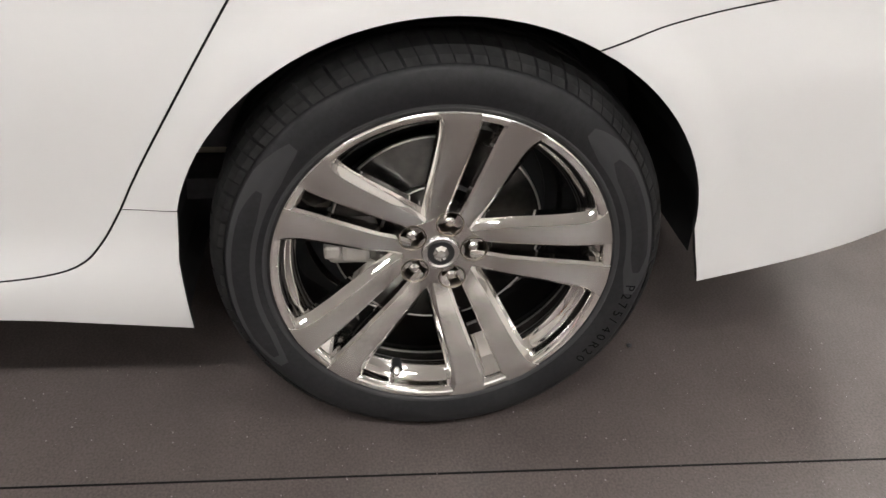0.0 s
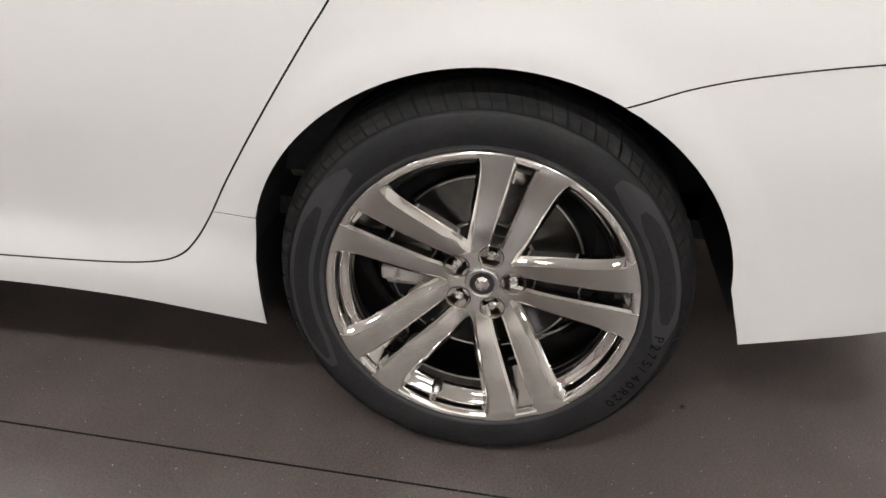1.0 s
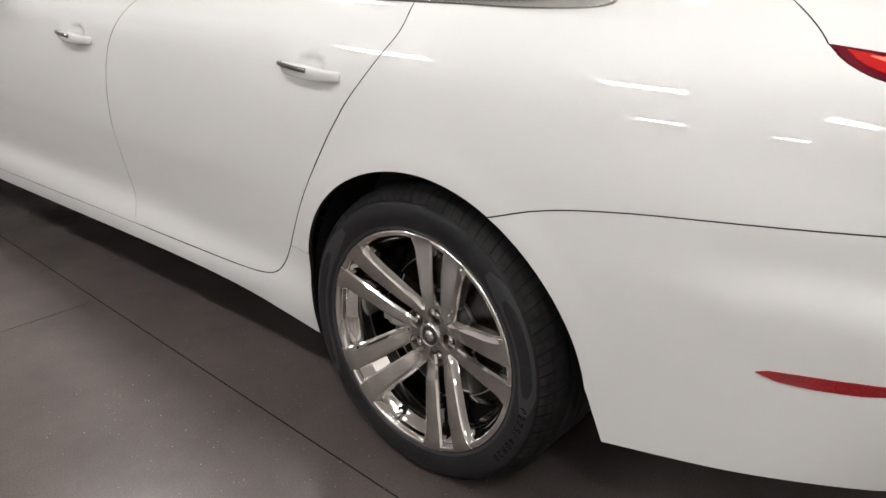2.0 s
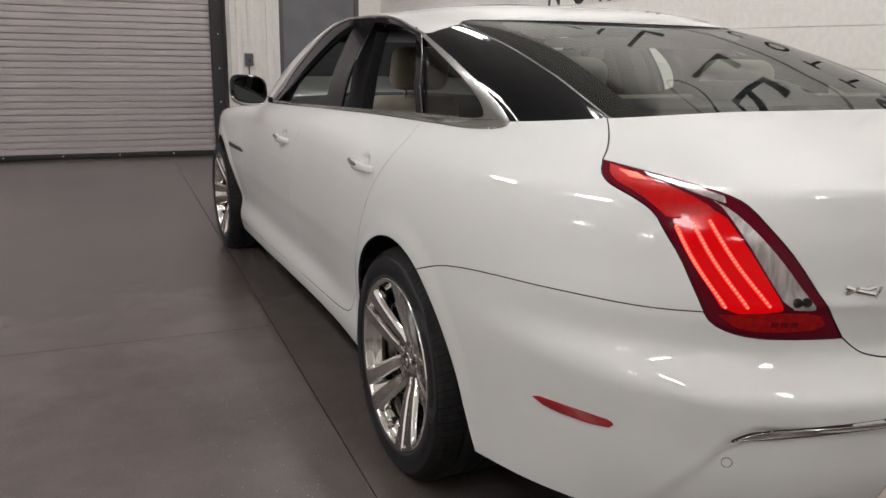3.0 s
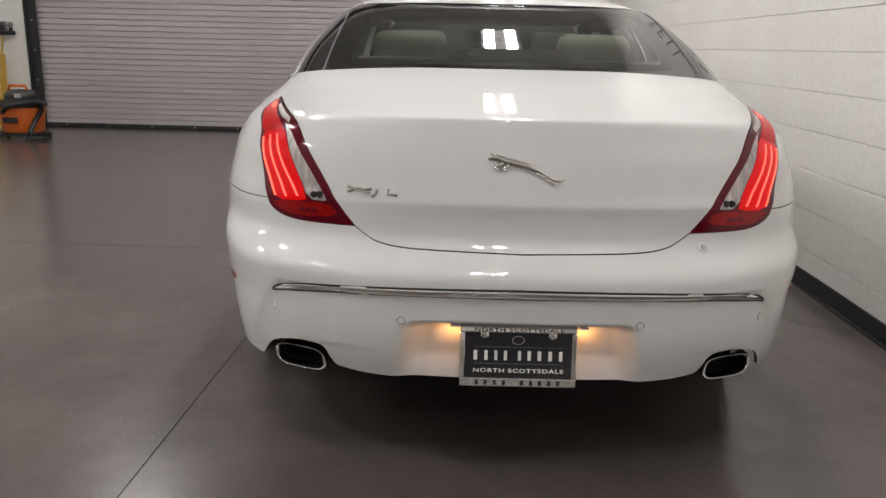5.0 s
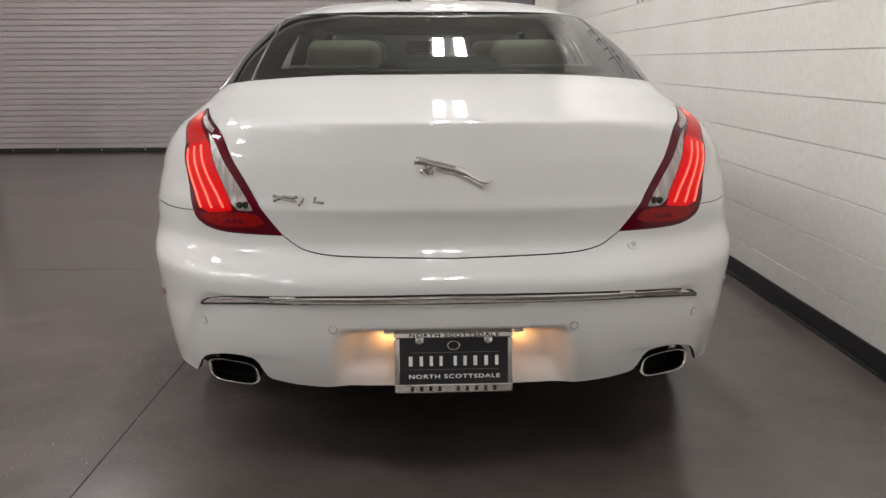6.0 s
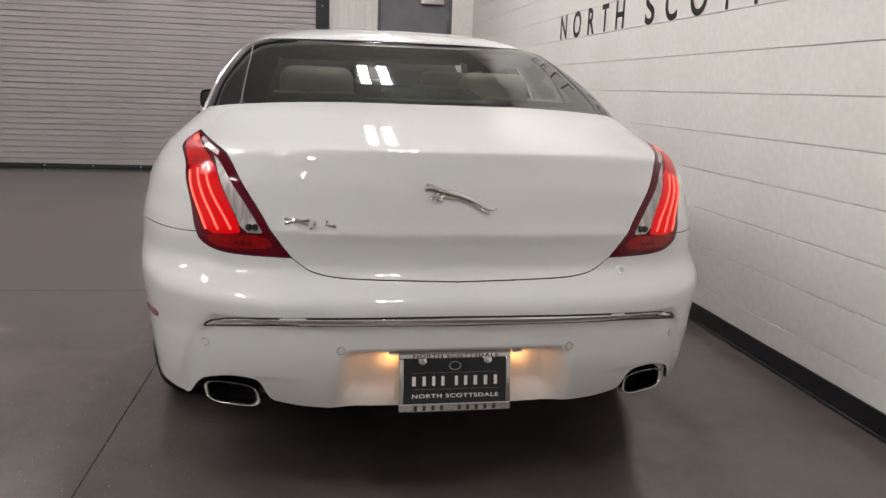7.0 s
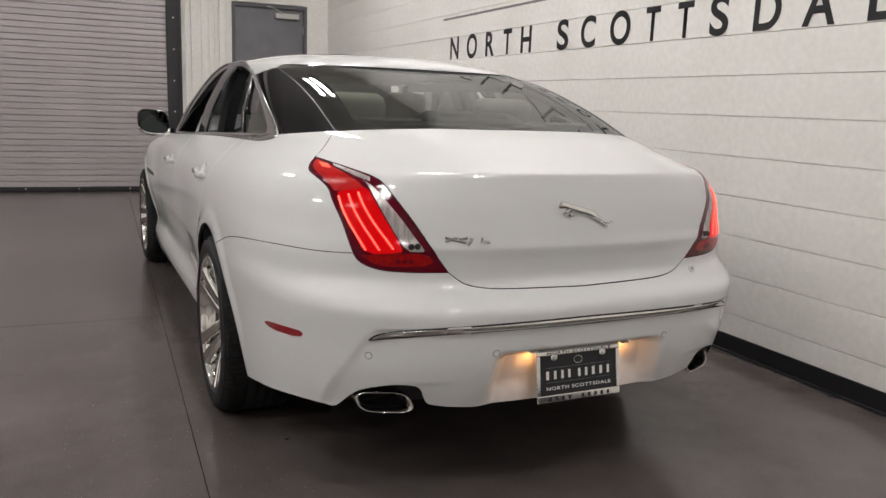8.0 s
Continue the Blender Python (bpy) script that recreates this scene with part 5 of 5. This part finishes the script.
for wd in (0.015, 0.016, 0.018, 0.018, 0.016):
    plate_part("name_bar", box_bm(x + 0.002, x + 0.002 + wd * 0.55, -0.0012, 0.0, -0.010, 0.016), plate_white)
    x += wd + 0.011
plate_part("mark_ring", moved(lathe([(0.0125, 0.0), (0.0125, 0.0012), (0.0148, 0.0012), (0.0148, 0.0)], 32, True), pose(0, 0, 0.045, 0, 0, 90) @ Matrix.Diagonal((1, 1.15, 0.85, 1))), satin_chrome)
for z in (0.026, -0.020):
    plate_part("rule", box_bm(-0.118, 0.122, -0.0008, 0.0, z - 0.0004, z + 0.0004), line_grey)


def fitted_text(text, x0, x1, z0, z1, y):
    bm = text_bm(text, 0.02, spacing=1.16, bold=0.0004)
    xs, zs = [v.co.x for v in bm.verts], [v.co.z for v in bm.verts]
    a, b, c, d = min(xs), max(xs), min(zs), max(zs)
    for v in bm.verts:
        v.co = Vector((x0 + (v.co.x - a) / (b - a) * (x1 - x0), y, z0 + (v.co.z - c) / (d - c) * (z1 - z0)))
    return bm


plate_part("town_lettering", fitted_text("NORTH SCOTTSDALE", -0.120, 0.124, -0.044, -0.033, -0.0012), plate_white)
plate_part("town_lettering", fitted_text("NORTH SCOTTSDALE", -0.118, 0.122, 0.0695, 0.0785, -0.0076), letter_black, chrome_frame)
x = -0.118
for i in range(10):
    if i != 4:
        plate_part("name_bar", box_bm(x + 0.002, x + 0.011, -0.0078, -0.0068, -0.077, -0.064), letter_black, chrome_frame)
    x += 0.0245
plate.matrix_basis = PLATE

# plate lamps under the lip of the niche
for s in (-1, 1):
    lm = tagged(part("plate_lamp", box_bm(s * 0.172 - 0.013, s * 0.172 + 0.013, -0.038, -0.012, 0.512, 0.518, 0.002), plate_white, car, "small warm plate lamp"))
    li = bpy.data.lights.new("plate_lamp_light", "AREA")
    li.shape, li.size, li.size_y, li.energy, li.color = "RECTANGLE", 0.025, 0.012, 0.065, (1.0, 0.43, 0.12)
    lo = new("plate_lamp_light", li)
    lo.matrix_basis = look((s * 0.172, -0.031, 0.502), (s * 0.225, 0.01, 0.42))

# exhaust tips
for s in (-1, 1):
    ex = tagged(new("exhaust_tip"), "oval chrome exhaust tip with sooty inside")
    ex.parent = car

    def oval(scale, y, dz=0.0, dx=0.0):
        out = []
        for k in range(36):
            t = 2 * math.pi * k / 36
            c, q = math.cos(t), math.sin(t)
            px = 0.079 * math.copysign(abs(c) ** 0.55, c) * scale
            pz = 0.030 * math.copysign(abs(q) ** 0.6, q) * scale
            px += 0.010 * (pz / 0.031) * -1 * 0.8
            out.append((s * (0.612 + dx - px), y + 0.135 - 0.030 * (px / 0.07) + 0.010 * pz / 0.031, 0.364 + dz + pz))
        return out

    outer = loft([oval(0.90, 0.20), oval(0.94, 0.06), oval(0.985, -0.01), oval(1.0, -0.032), oval(0.985, -0.038), oval(0.93, -0.040), oval(0.86, -0.036), oval(0.825, -0.022), oval(0.81, 0.02), oval(0.79, 0.12)], caps=False)
    part("exhaust_tip_shell", outer, tip_chrome, ex, "", True)
    part("exhaust_inside", loft([oval(0.806, 0.0), oval(0.78, 0.15)], caps=False), plastic_black, ex)
    part("exhaust_back", loft([oval(0.80, 0.06), oval(0.80, 0.07)]), gap_black, ex)

# badges: a leaping form and three plain strokes, both chrome
p0, n0 = on(body, 0.0, 0.93)
emblem = bmesh.new()
spine = [(-0.098, 0.960, 0.006), (-0.092, 0.964, 0.012), (-0.078, 0.963, 0.011), (-0.060, 0.956, 0.0115), (-0.030, 0.949, 0.0125), (0.000, 0.942, 0.011), (0.028, 0.932, 0.0125), (0.048, 0.921, 0.006), (0.068, 0.910, 0.0042), (0.086, 0.906, 0.0034), (0.100, 0.911, 0.0022)]
rings = []
for x, z, r in spine:
    rings.append([(x + 0.5 * r * math.cos(t) * 0.4, on(body, -x / 1.18, z)[0].y - 0.004 - 0.006 * max(0, math.sin(t + math.pi / 2)) * r / 0.012, z + r * math.sin(t)) for t in [2 * math.pi * k / 10 for k in range(10)]])
cat = part("emblem", loft(rings), chrome, lid, "plain chrome leaping emblem shape", True)
for x0, z0, x1, z1 in ((-0.060, 0.950, -0.084, 0.938), (-0.045, 0.946, -0.066, 0.932), (-0.066, 0.932, -0.050, 0.934), (0.025, 0.926, 0.052, 0.912), (0.052, 0.912, 0.078, 0.896), (-0.084, 0.938, -0.074, 0.934)):
    pts = [(x0 + (x1 - x0) * u, on(body, -(x0 + (x1 - x0) * u) / 1.18, z0 + (z1 - z0) * u)[0].y - 0.005, z0 + (z1 - z0) * u) for u in (0, 0.5, 1)]
    part("emblem_limb", tube_bm(pts, 0.0040), chrome, lid, smooth_it=True)
for pts in (((-0.462, 0.860), (-0.435, 0.871), (-0.418, 0.868), (-0.398, 0.872)), ((-0.462, 0.874), (-0.438, 0.866), (-0.402, 0.858)), ((-0.384, 0.871), (-0.389, 0.858), (-0.398, 0.850)), ((-0.352, 0.872), (-0.358, 0.859), (-0.330, 0.858))):
    line = []
    for x, z in pts:
        a = math.atan2(-x / 0.94, 1.17) * 1.0
        for _ in range(20):
            a += (body(a, z)[0] - x) * 0.8
        q, nn = on(body, a, z, 0.003)
        line.append(q)
    part("badge_stroke", tube_bm(line, 0.0044, 6), chrome, lid, "chrome badge stroke")

# door handles, fender vents, door mirrors
def flank(a0, a1, h, u):
    """Half width of the door beside the cup, at share u of the handle."""
    e0, e1 = abs(body(a0 + 0.02, h)[0]), abs(body(a1 - 0.02, h)[0])
    return e0 + (e1 - e0) * u


for side in (1, -1):
    for a0, a1, h in ((2.027, 1.822, 0.944), (3.155, 2.955, 0.906)):
        pts = []
        for k in range(9):
            u = k / 8
            q = on(body, side * (a0 + (a1 - a0) * u), h - 0.006 * u, 0.0)[0]
            x_out = flank(a0, a1, h, u) + 0.006 + 0.024 * math.sin(math.pi * u) ** 0.5
            pts.append(Vector((-side * x_out, q.y, q.z)))
        rings = []
        for k, q in enumerate(pts):
            u = k / 8
            hh = 0.011 + 0.006 * math.sin(math.pi * u)
            rings.append([q + Vector((side * -1 * 0.006 * math.cos(t), 0, hh * math.sin(t))) for t in [2 * math.pi * m / 10 for m in range(10)]])
        hd = part("door_handle", loft(rings), paint, car, "white door handle with chrome strip", True)
        st = [Vector((-side * (flank(a0, a1, h, u) + 0.012 + 0.024 * math.sin(math.pi * u) ** 0.5), pts[0].y + (pts[-1].y - pts[0].y) * u, pts[0].z + (pts[-1].z - pts[0].z) * u + 0.006)) for u in np.linspace(0.04, 0.60, 8)]
        part("handle_strip", tube_bm(st, 0.0060, 8), dark_chrome, hd, smooth_it=True)
    vent = [(4.37, 0.748), (3.99, 0.742), (3.98, 0.722), (4.36, 0.716)]
    panel("side_vent", vent if side == 1 else mirror_poly(vent), body, satin_chrome, car, 0.02, inset=0, lift=0.004, flange=0.006, label="chrome side vent")
    vent2 = [(4.35, 0.739), (4.01, 0.736), (4.00, 0.728), (4.35, 0.724)]
    panel("vent_slot", vent2 if side == 1 else mirror_poly(vent2), body, plastic_black, car, 0.02, inset=0, lift=0.0055, flange=0.0)
    s = -side
    rings = []
    for y, hw, z0, z1, x0 in ((3.175, 0.082, 1.025, 1.155, 0.962), (3.185, 0.091, 1.018, 1.163, 0.962), (3.22, 0.093, 1.018, 1.165, 0.962), (3.27, 0.080, 1.03, 1.155, 0.955), (3.31, 0.05, 1.055, 1.13, 0.945)):
        ring = []
        for k in range(28):
            t = 2 * math.pi * k / 28
            c, q = math.cos(t), math.sin(t)
            ring.append((s * (x0 + hw * math.copysign(abs(c) ** 0.6, c)), y, 0.5 * (z0 + z1) + 0.5 * (z1 - z0) * math.copysign(abs(q) ** 0.65, q) + 0.012 * c))
        rings.append(ring)
    mir = part("door_mirror", loft(rings), gloss_black, car, "black door mirror with chrome lower edge", True)
    bm = bmesh.new()
    bm.faces.new([bm.verts.new((s * 0.962 + (x - s * 0.962) * 0.88, 3.173, 1.09 + (z - 1.09) * 0.86)) for x, y, z in rings[1]])
    part("mirror_glass", bm, mirror_mat, mir)
    low = [q for q in rings[2] if q[2] < 1.062]
    low.sort(key=lambda q: q[0])
    part("mirror_trim", tube_bm([(x, y - 0.035, z - 0.001) for x, y, z in low], 0.011, 8), chrome, mir, smooth_it=True)
    part("mirror_foot", loft([[(s * (0.84 + 0.10 * u), 3.23 + dy, 1.035 + 0.02 * u + dz) for dy, dz in ((-0.03, -0.015), (0.03, -0.015), (0.03, 0.015), (-0.03, 0.015))] for u in (0, 1)]), gloss_black, mir)

# inside the cabin
def seat(x, y, back_h=0.62, wide=0.50):
    st = part("front_seat", box_bm(x - wide / 2, x + wide / 2, y - 0.02, y + 0.50, 0.42, 0.56, 0.05, 3), seat_leather, car, "ivory leather front seat", True)
    b = box_bm(-wide / 2, wide / 2, -0.07, 0.07, 0.0, back_h, 0.06, 4)
    for v in b.verts:
        k = v.co.z / back_h
        v.co.x *= 1.0 - 0.22 * max(0, k - 0.45)
    part("backrest", moved(b, pose(x, y, 0.50, 16, 0, 0)), seat_leather, st, smooth_it=True)
    hr = box_bm(-0.135, 0.135, -0.055, 0.055, 0.0, 0.19, 0.05, 4)
    part("headrest", moved(hr, pose(x, y - 0.205, 0.50 + back_h * 0.96 + 0.035, 14, 0, 0)), seat_leather, st, smooth_it=True)
    for dx in (-0.05, 0.05):
        part("headrest_post", tube_bm([(x + dx, y - 0.17, 0.50 + back_h * 0.90), (x + dx, y - 0.20, 0.50 + back_h + 0.06)], 0.006), chrome, st)


seat(-0.36, 2.60)
seat(0.36, 2.60)
bench = part("rear_bench", box_bm(-0.66, 0.66, 1.42, 1.95, 0.40, 0.56, 0.05, 3), seat_leather, car, "ivory leather rear bench", True)
for x in (-0.36, 0.36):
    part("backrest", moved(box_bm(-0.33, 0.33, -0.08, 0.08, 0.0, 0.60, 0.06, 3), pose(x, 1.42, 0.50, 18, 0, 0)), seat_leather, bench, smooth_it=True)
    part("headrest", moved(box_bm(-0.145, 0.145, -0.055, 0.055, 0.0, 0.20, 0.05, 4), pose(x, 1.225, 1.095, 14, 0, 0)), seat_leather, bench, smooth_it=True)
part("parcel_shelf", loft([[(x, y, z) for x in (-0.62, -0.3, 0, 0.3, 0.62)] for y, z in ((0.56, 1.135), (0.70, 1.178), (0.76, 1.188), (1.15, 1.165), (1.20, 1.05))], close=False, caps=False), trim_dark, car, smooth_it=True)
for s in (-1, 1):
    part("shelf_edge", box_bm(s * 0.375 - 0.140, s * 0.375 + 0.140, 0.742, 0.754, 1.189, 1.198, 0.003), seat_leather, car, "pale edge strip of the parcel shelf")
    part("shelf_speaker", box_bm(s * 0.42 - 0.10, s * 0.42 + 0.10, 0.86, 1.06, 1.176, 1.186, 0.004), plastic_black, car)
pod = []
for y, z, hw in ((0.73, 1.170, 0.225), (0.755, 1.200, 0.205), (0.79, 1.226, 0.172), (0.86, 1.228, 0.168), (1.00, 1.17, 0.20)):
    pod.append([(-hw, y, z), (-hw * 0.5, y, z + 0.003), (0, y, z + 0.004), (hw * 0.5, y, z + 0.003), (hw, y, z), (hw + 0.012, y, 1.15), (-hw - 0.012, y, 1.15)])
pod_ob = part("brake_lamp_pod", loft(pod), plastic_black, car, "dark housing of the high brake lamp", True)
part("pod_lens", moved(box_bm(-0.145, 0.145, -0.003, 0.003, -0.009, 0.009, 0.002), pose(0, 0.768, 1.213, -36)), trim_dark, pod_ob)
part("cabin_floor", box_bm(-0.72, 0.72, 0.8, 4.0, 0.36, 0.40), trim_dark, car)
part("dashboard", loft([[(x, y, z - 0.04 * (x / 0.7) ** 2) for x in np.linspace(-0.72, 0.72, 13)] for y, z in ((3.28, 0.80), (3.30, 0.97), (3.38, 1.045), (3.60, 1.055), (3.92, 1.00))], close=False, caps=False), trim_dark, car, smooth_it=True)
bm = lathe([(0.185, 0.012), (0.195, 0.0), (0.185, -0.012), (0.175, 0.0)], 36, True)
part("steering_wheel", moved(bm, pose(-0.36, 3.18, 0.90, 0, 25, 90)), trim_dark, car, smooth_it=True)
rv = part("rear_view_mirror", box_bm(-0.12, 0.12, 2.98, 3.01, 1.265, 1.335, 0.012), plastic_black, car)
part("rear_view_glass", box_bm(-0.112, 0.112, 2.976, 2.9795, 1.272, 1.328), mirror_mat, rv)
for side in (-1, 1):
    part("door_lining", loft([[(side * x, y, z) for x, z in ((0.70, 0.45), (0.76, 0.75), (0.74, 1.02))] for y in (1.2, 2.0, 3.0, 3.7)], close=False, caps=False), trim_dark, car)
    part("centre_pillar_trim", loft([[(side * (x - 0.055), y + 0.05, z), (side * x, y + 0.03, z), (side * x, y + 0.21, z), (side * (x - 0.05), y + 0.18, z)] for x, y, z in ((0.76, 2.03, 0.50), (0.745, 2.05, 1.02), (0.70, 2.08, 1.22), (0.645, 2.11, 1.37))]), trim_dark, car, smooth_it=False)
    part("front_pillar_trim", loft([[(side * (x - 0.07), y, z - 0.02), (side * x, y - 0.04, z), (side * x, y + 0.06, z), (side * (x - 0.06), y + 0.07, z)] for x, y, z in ((0.76, 3.50, 1.00), (0.73, 3.30, 1.15), (0.68, 3.08, 1.28), (0.62, 2.86, 1.385))]), trim_dark, car, smooth_it=False)
    part("cant_rail", loft([[(side * x, y, z) for x, z in ((0.61, 1.33), (0.58, 1.38))] for y in (1.5, 2.0, 2.5, 2.9)], close=False, caps=False), trim_dark, car)

# debris and grit on the floor
grit = bmesh.new()
rnd = random.Random(4)
for _ in range(950):
    x, y = rnd.uniform(-1.5, -0.75), rnd.uniform(0.2, 2.2)
    s = 0.0005 + 0.0014 * rnd.random() ** 3
    bmesh.ops.create_cone(grit, cap_ends=True, segments=4, radius1=s, radius2=s * 0.5, depth=s, matrix=pose(x, y, s * 0.5, 0, 0, rnd.uniform(0, 90)))
tagged(link_mesh("floor_grit", grit, speck, None, "", False), "scattered pale grit on the dark floor", "grit", kind="stuff")
pebble = bmesh.new()
bmesh.ops.create_icosphere(pebble, subdivisions=2, radius=0.006, matrix=pose(-0.747, 0.738, 0.003))
for v in pebble.verts:
    v.co.z = max(0.0, v.co.z * 0.6)
tagged(link_mesh("pebble", pebble, plastic_black, None, "", True), "small black pebble on the floor by the tyre", "pebble")


# ---- workshop things by the shutter ----
vac = tagged(new("shop_vacuum"), "orange and black wet-dry shop vacuum with coiled hose", "vacuum cleaner")
vx, vy = -5.72, 7.80
part("drum", moved(lathe([(0.0, 0.05), (0.20, 0.05), (0.235, 0.07), (0.262, 0.30), (0.272, 0.38), (0.275, 0.40)], 40), pose(vx, vy, 0, 0, 90, 0)), orange, vac, "orange drum", True)
lidv = part("lid", moved(lathe([(0.280, 0.385), (0.286, 0.40), (0.280, 0.44), (0.20, 0.47), (0.0, 0.475)], 40), pose(vx, vy, 0, 0, 90, 0)), plastic_black, vac, "black lid", True)
part("motor_head", moved(lathe([(0.185, 0.46), (0.18, 0.54), (0.15, 0.585), (0.0, 0.60)], 32), pose(vx, vy, 0, 0, 90, 0)), head_grey, vac, "dark grey motor head", True)
part("head_band", moved(lathe([(0.187, 0.49), (0.189, 0.50), (0.186, 0.53)], 32), pose(vx, vy, 0, 0, 90, 0)), plastic_black, vac)
part("carry_handle", tube_bm([(vx - 0.12, vy - 0.05, 0.57), (vx - 0.10, vy - 0.05, 0.64), (vx + 0.10, vy - 0.05, 0.64), (vx + 0.12, vy - 0.05, 0.57)], 0.019), orange, vac, "orange carrying handle", smooth_it=True)
part("switch_plate", box_bm(vx + 0.02, vx + 0.10, vy - 0.19, vy - 0.165, 0.50, 0.55, 0.005), steel, vac)
part("label_plate", box_bm(vx - 0.10, vx + 0.08, vy - 0.285, vy - 0.262, 0.20, 0.27, 0.006), plastic_black, vac)
part("base_ring", moved(lathe([(0.20, 0.03), (0.275, 0.035), (0.275, 0.075), (0.22, 0.08)], 32), pose(vx, vy, 0, 0, 90, 0)), plastic_black, vac)
for k in range(5):
    t = 2 * math.pi * k / 5 + 0.3
    part("caster", moved(lathe([(0.0, 0.014), (0.028, 0.014), (0.030, 0.0), (0.028, -0.014), (0.0, -0.014)], 16), pose(vx + 0.29 * math.cos(t), vy + 0.29 * math.sin(t), 0.030, 0, 0, 30 * k)), plastic_black, vac)
hose = [(vx - 0.1, vy - 0.27, 0.33), (vx, vy - 0.36, 0.40), (vx + 0.14, vy - 0.36, 0.44), (vx + 0.27, vy - 0.28, 0.47), (vx + 0.33, vy - 0.16, 0.45), (vx + 0.31, vy - 0.1, 0.36), (vx + 0.24, vy - 0.17, 0.22), (vx + 0.20, vy - 0.22, 0.10), (vx + 0.22, vy - 0.24, 0.04)]
part("hose", tube_bm(hose, 0.030, 12), plastic_black, vac, "black suction hose", True)
part("floor_tool", box_bm(vx + 0.16, vx + 0.42, vy - 0.30, vy - 0.22, 0.0, 0.045, 0.012), plastic_black, vac)
room_ob(vac)
for px, py, mat, nm, lab in ((-6.54, 8.92, yellow, "broom", "yellow-handled broom with dark bristles leaning upside down on the wall"), (-6.70, 8.90, green_bit, "floor_brush", "green long-handled floor brush leaning on the wall")):
    br = tagged(new(nm), lab, "broom")
    part("handle", tube_bm([(px, py - 0.30, 0.0), (px + 0.03, py, 1.25)], 0.014), mat, br, smooth_it=True)
    hd = part("head", moved(box_bm(-0.16, 0.16, -0.035, 0.035, 0.0, 0.05, 0.01), pose(px + 0.03, py, 1.25, 8, 0, 15)), plastic_black, br)
    bmr = bmesh.new()
    rb = random.Random(7)
    for _ in range(90):
        bx, by = rb.uniform(-0.15, 0.15), rb.uniform(-0.03, 0.03)
        bmesh.ops.create_cone(bmr, segments=4, radius1=0.004, radius2=0.002, depth=0.13, matrix=pose(px + 0.03 + bx, py + by * 0.5, 1.36, rb.uniform(-14, 14), rb.uniform(-20, 20), 0))
    tagged(part("bristles", bmr, plastic_black, br), kind="stuff")
    room_ob(br)
caddy = tagged(new("yellow_caution_board"), "yellow folding floor board leaning by the shutter", "floor sign")
part("panel", moved(box_bm(-0.14, 0.14, -0.01, 0.01, 0.0, 0.62, 0.01), pose(-6.60, 8.62, 0.40, -8, 0, 10)), yellow, caddy)
part("panel", moved(box_bm(-0.14, 0.14, -0.01, 0.01, 0.0, 1.0, 0.01), pose(-6.60, 8.75, 0.0, -6, 0, 10)), yellow, caddy)
room_ob(caddy)


# striped post in the far corner, seen through the car's windows
post = thing("warning_post", "red and white striped post standing in the corner", "barrier post", at=(1.60, 8.35, 0.0))
part("foot", moved(lathe([(0.0, 0.05), (0.05, 0.05), (0.14, 0.03), (0.16, 0.0), (0.0, 0.0)], 24), pose(0, 0, 0, 0, 90, 0)), plastic_black, post)
for k in range(8):
    z0 = 0.05 + 0.14 * k
    part("band", box_bm(-0.055, 0.055, -0.055, 0.055, z0, z0 + 0.14, 0.02, 3), post_red if k % 2 else plate_white, post)
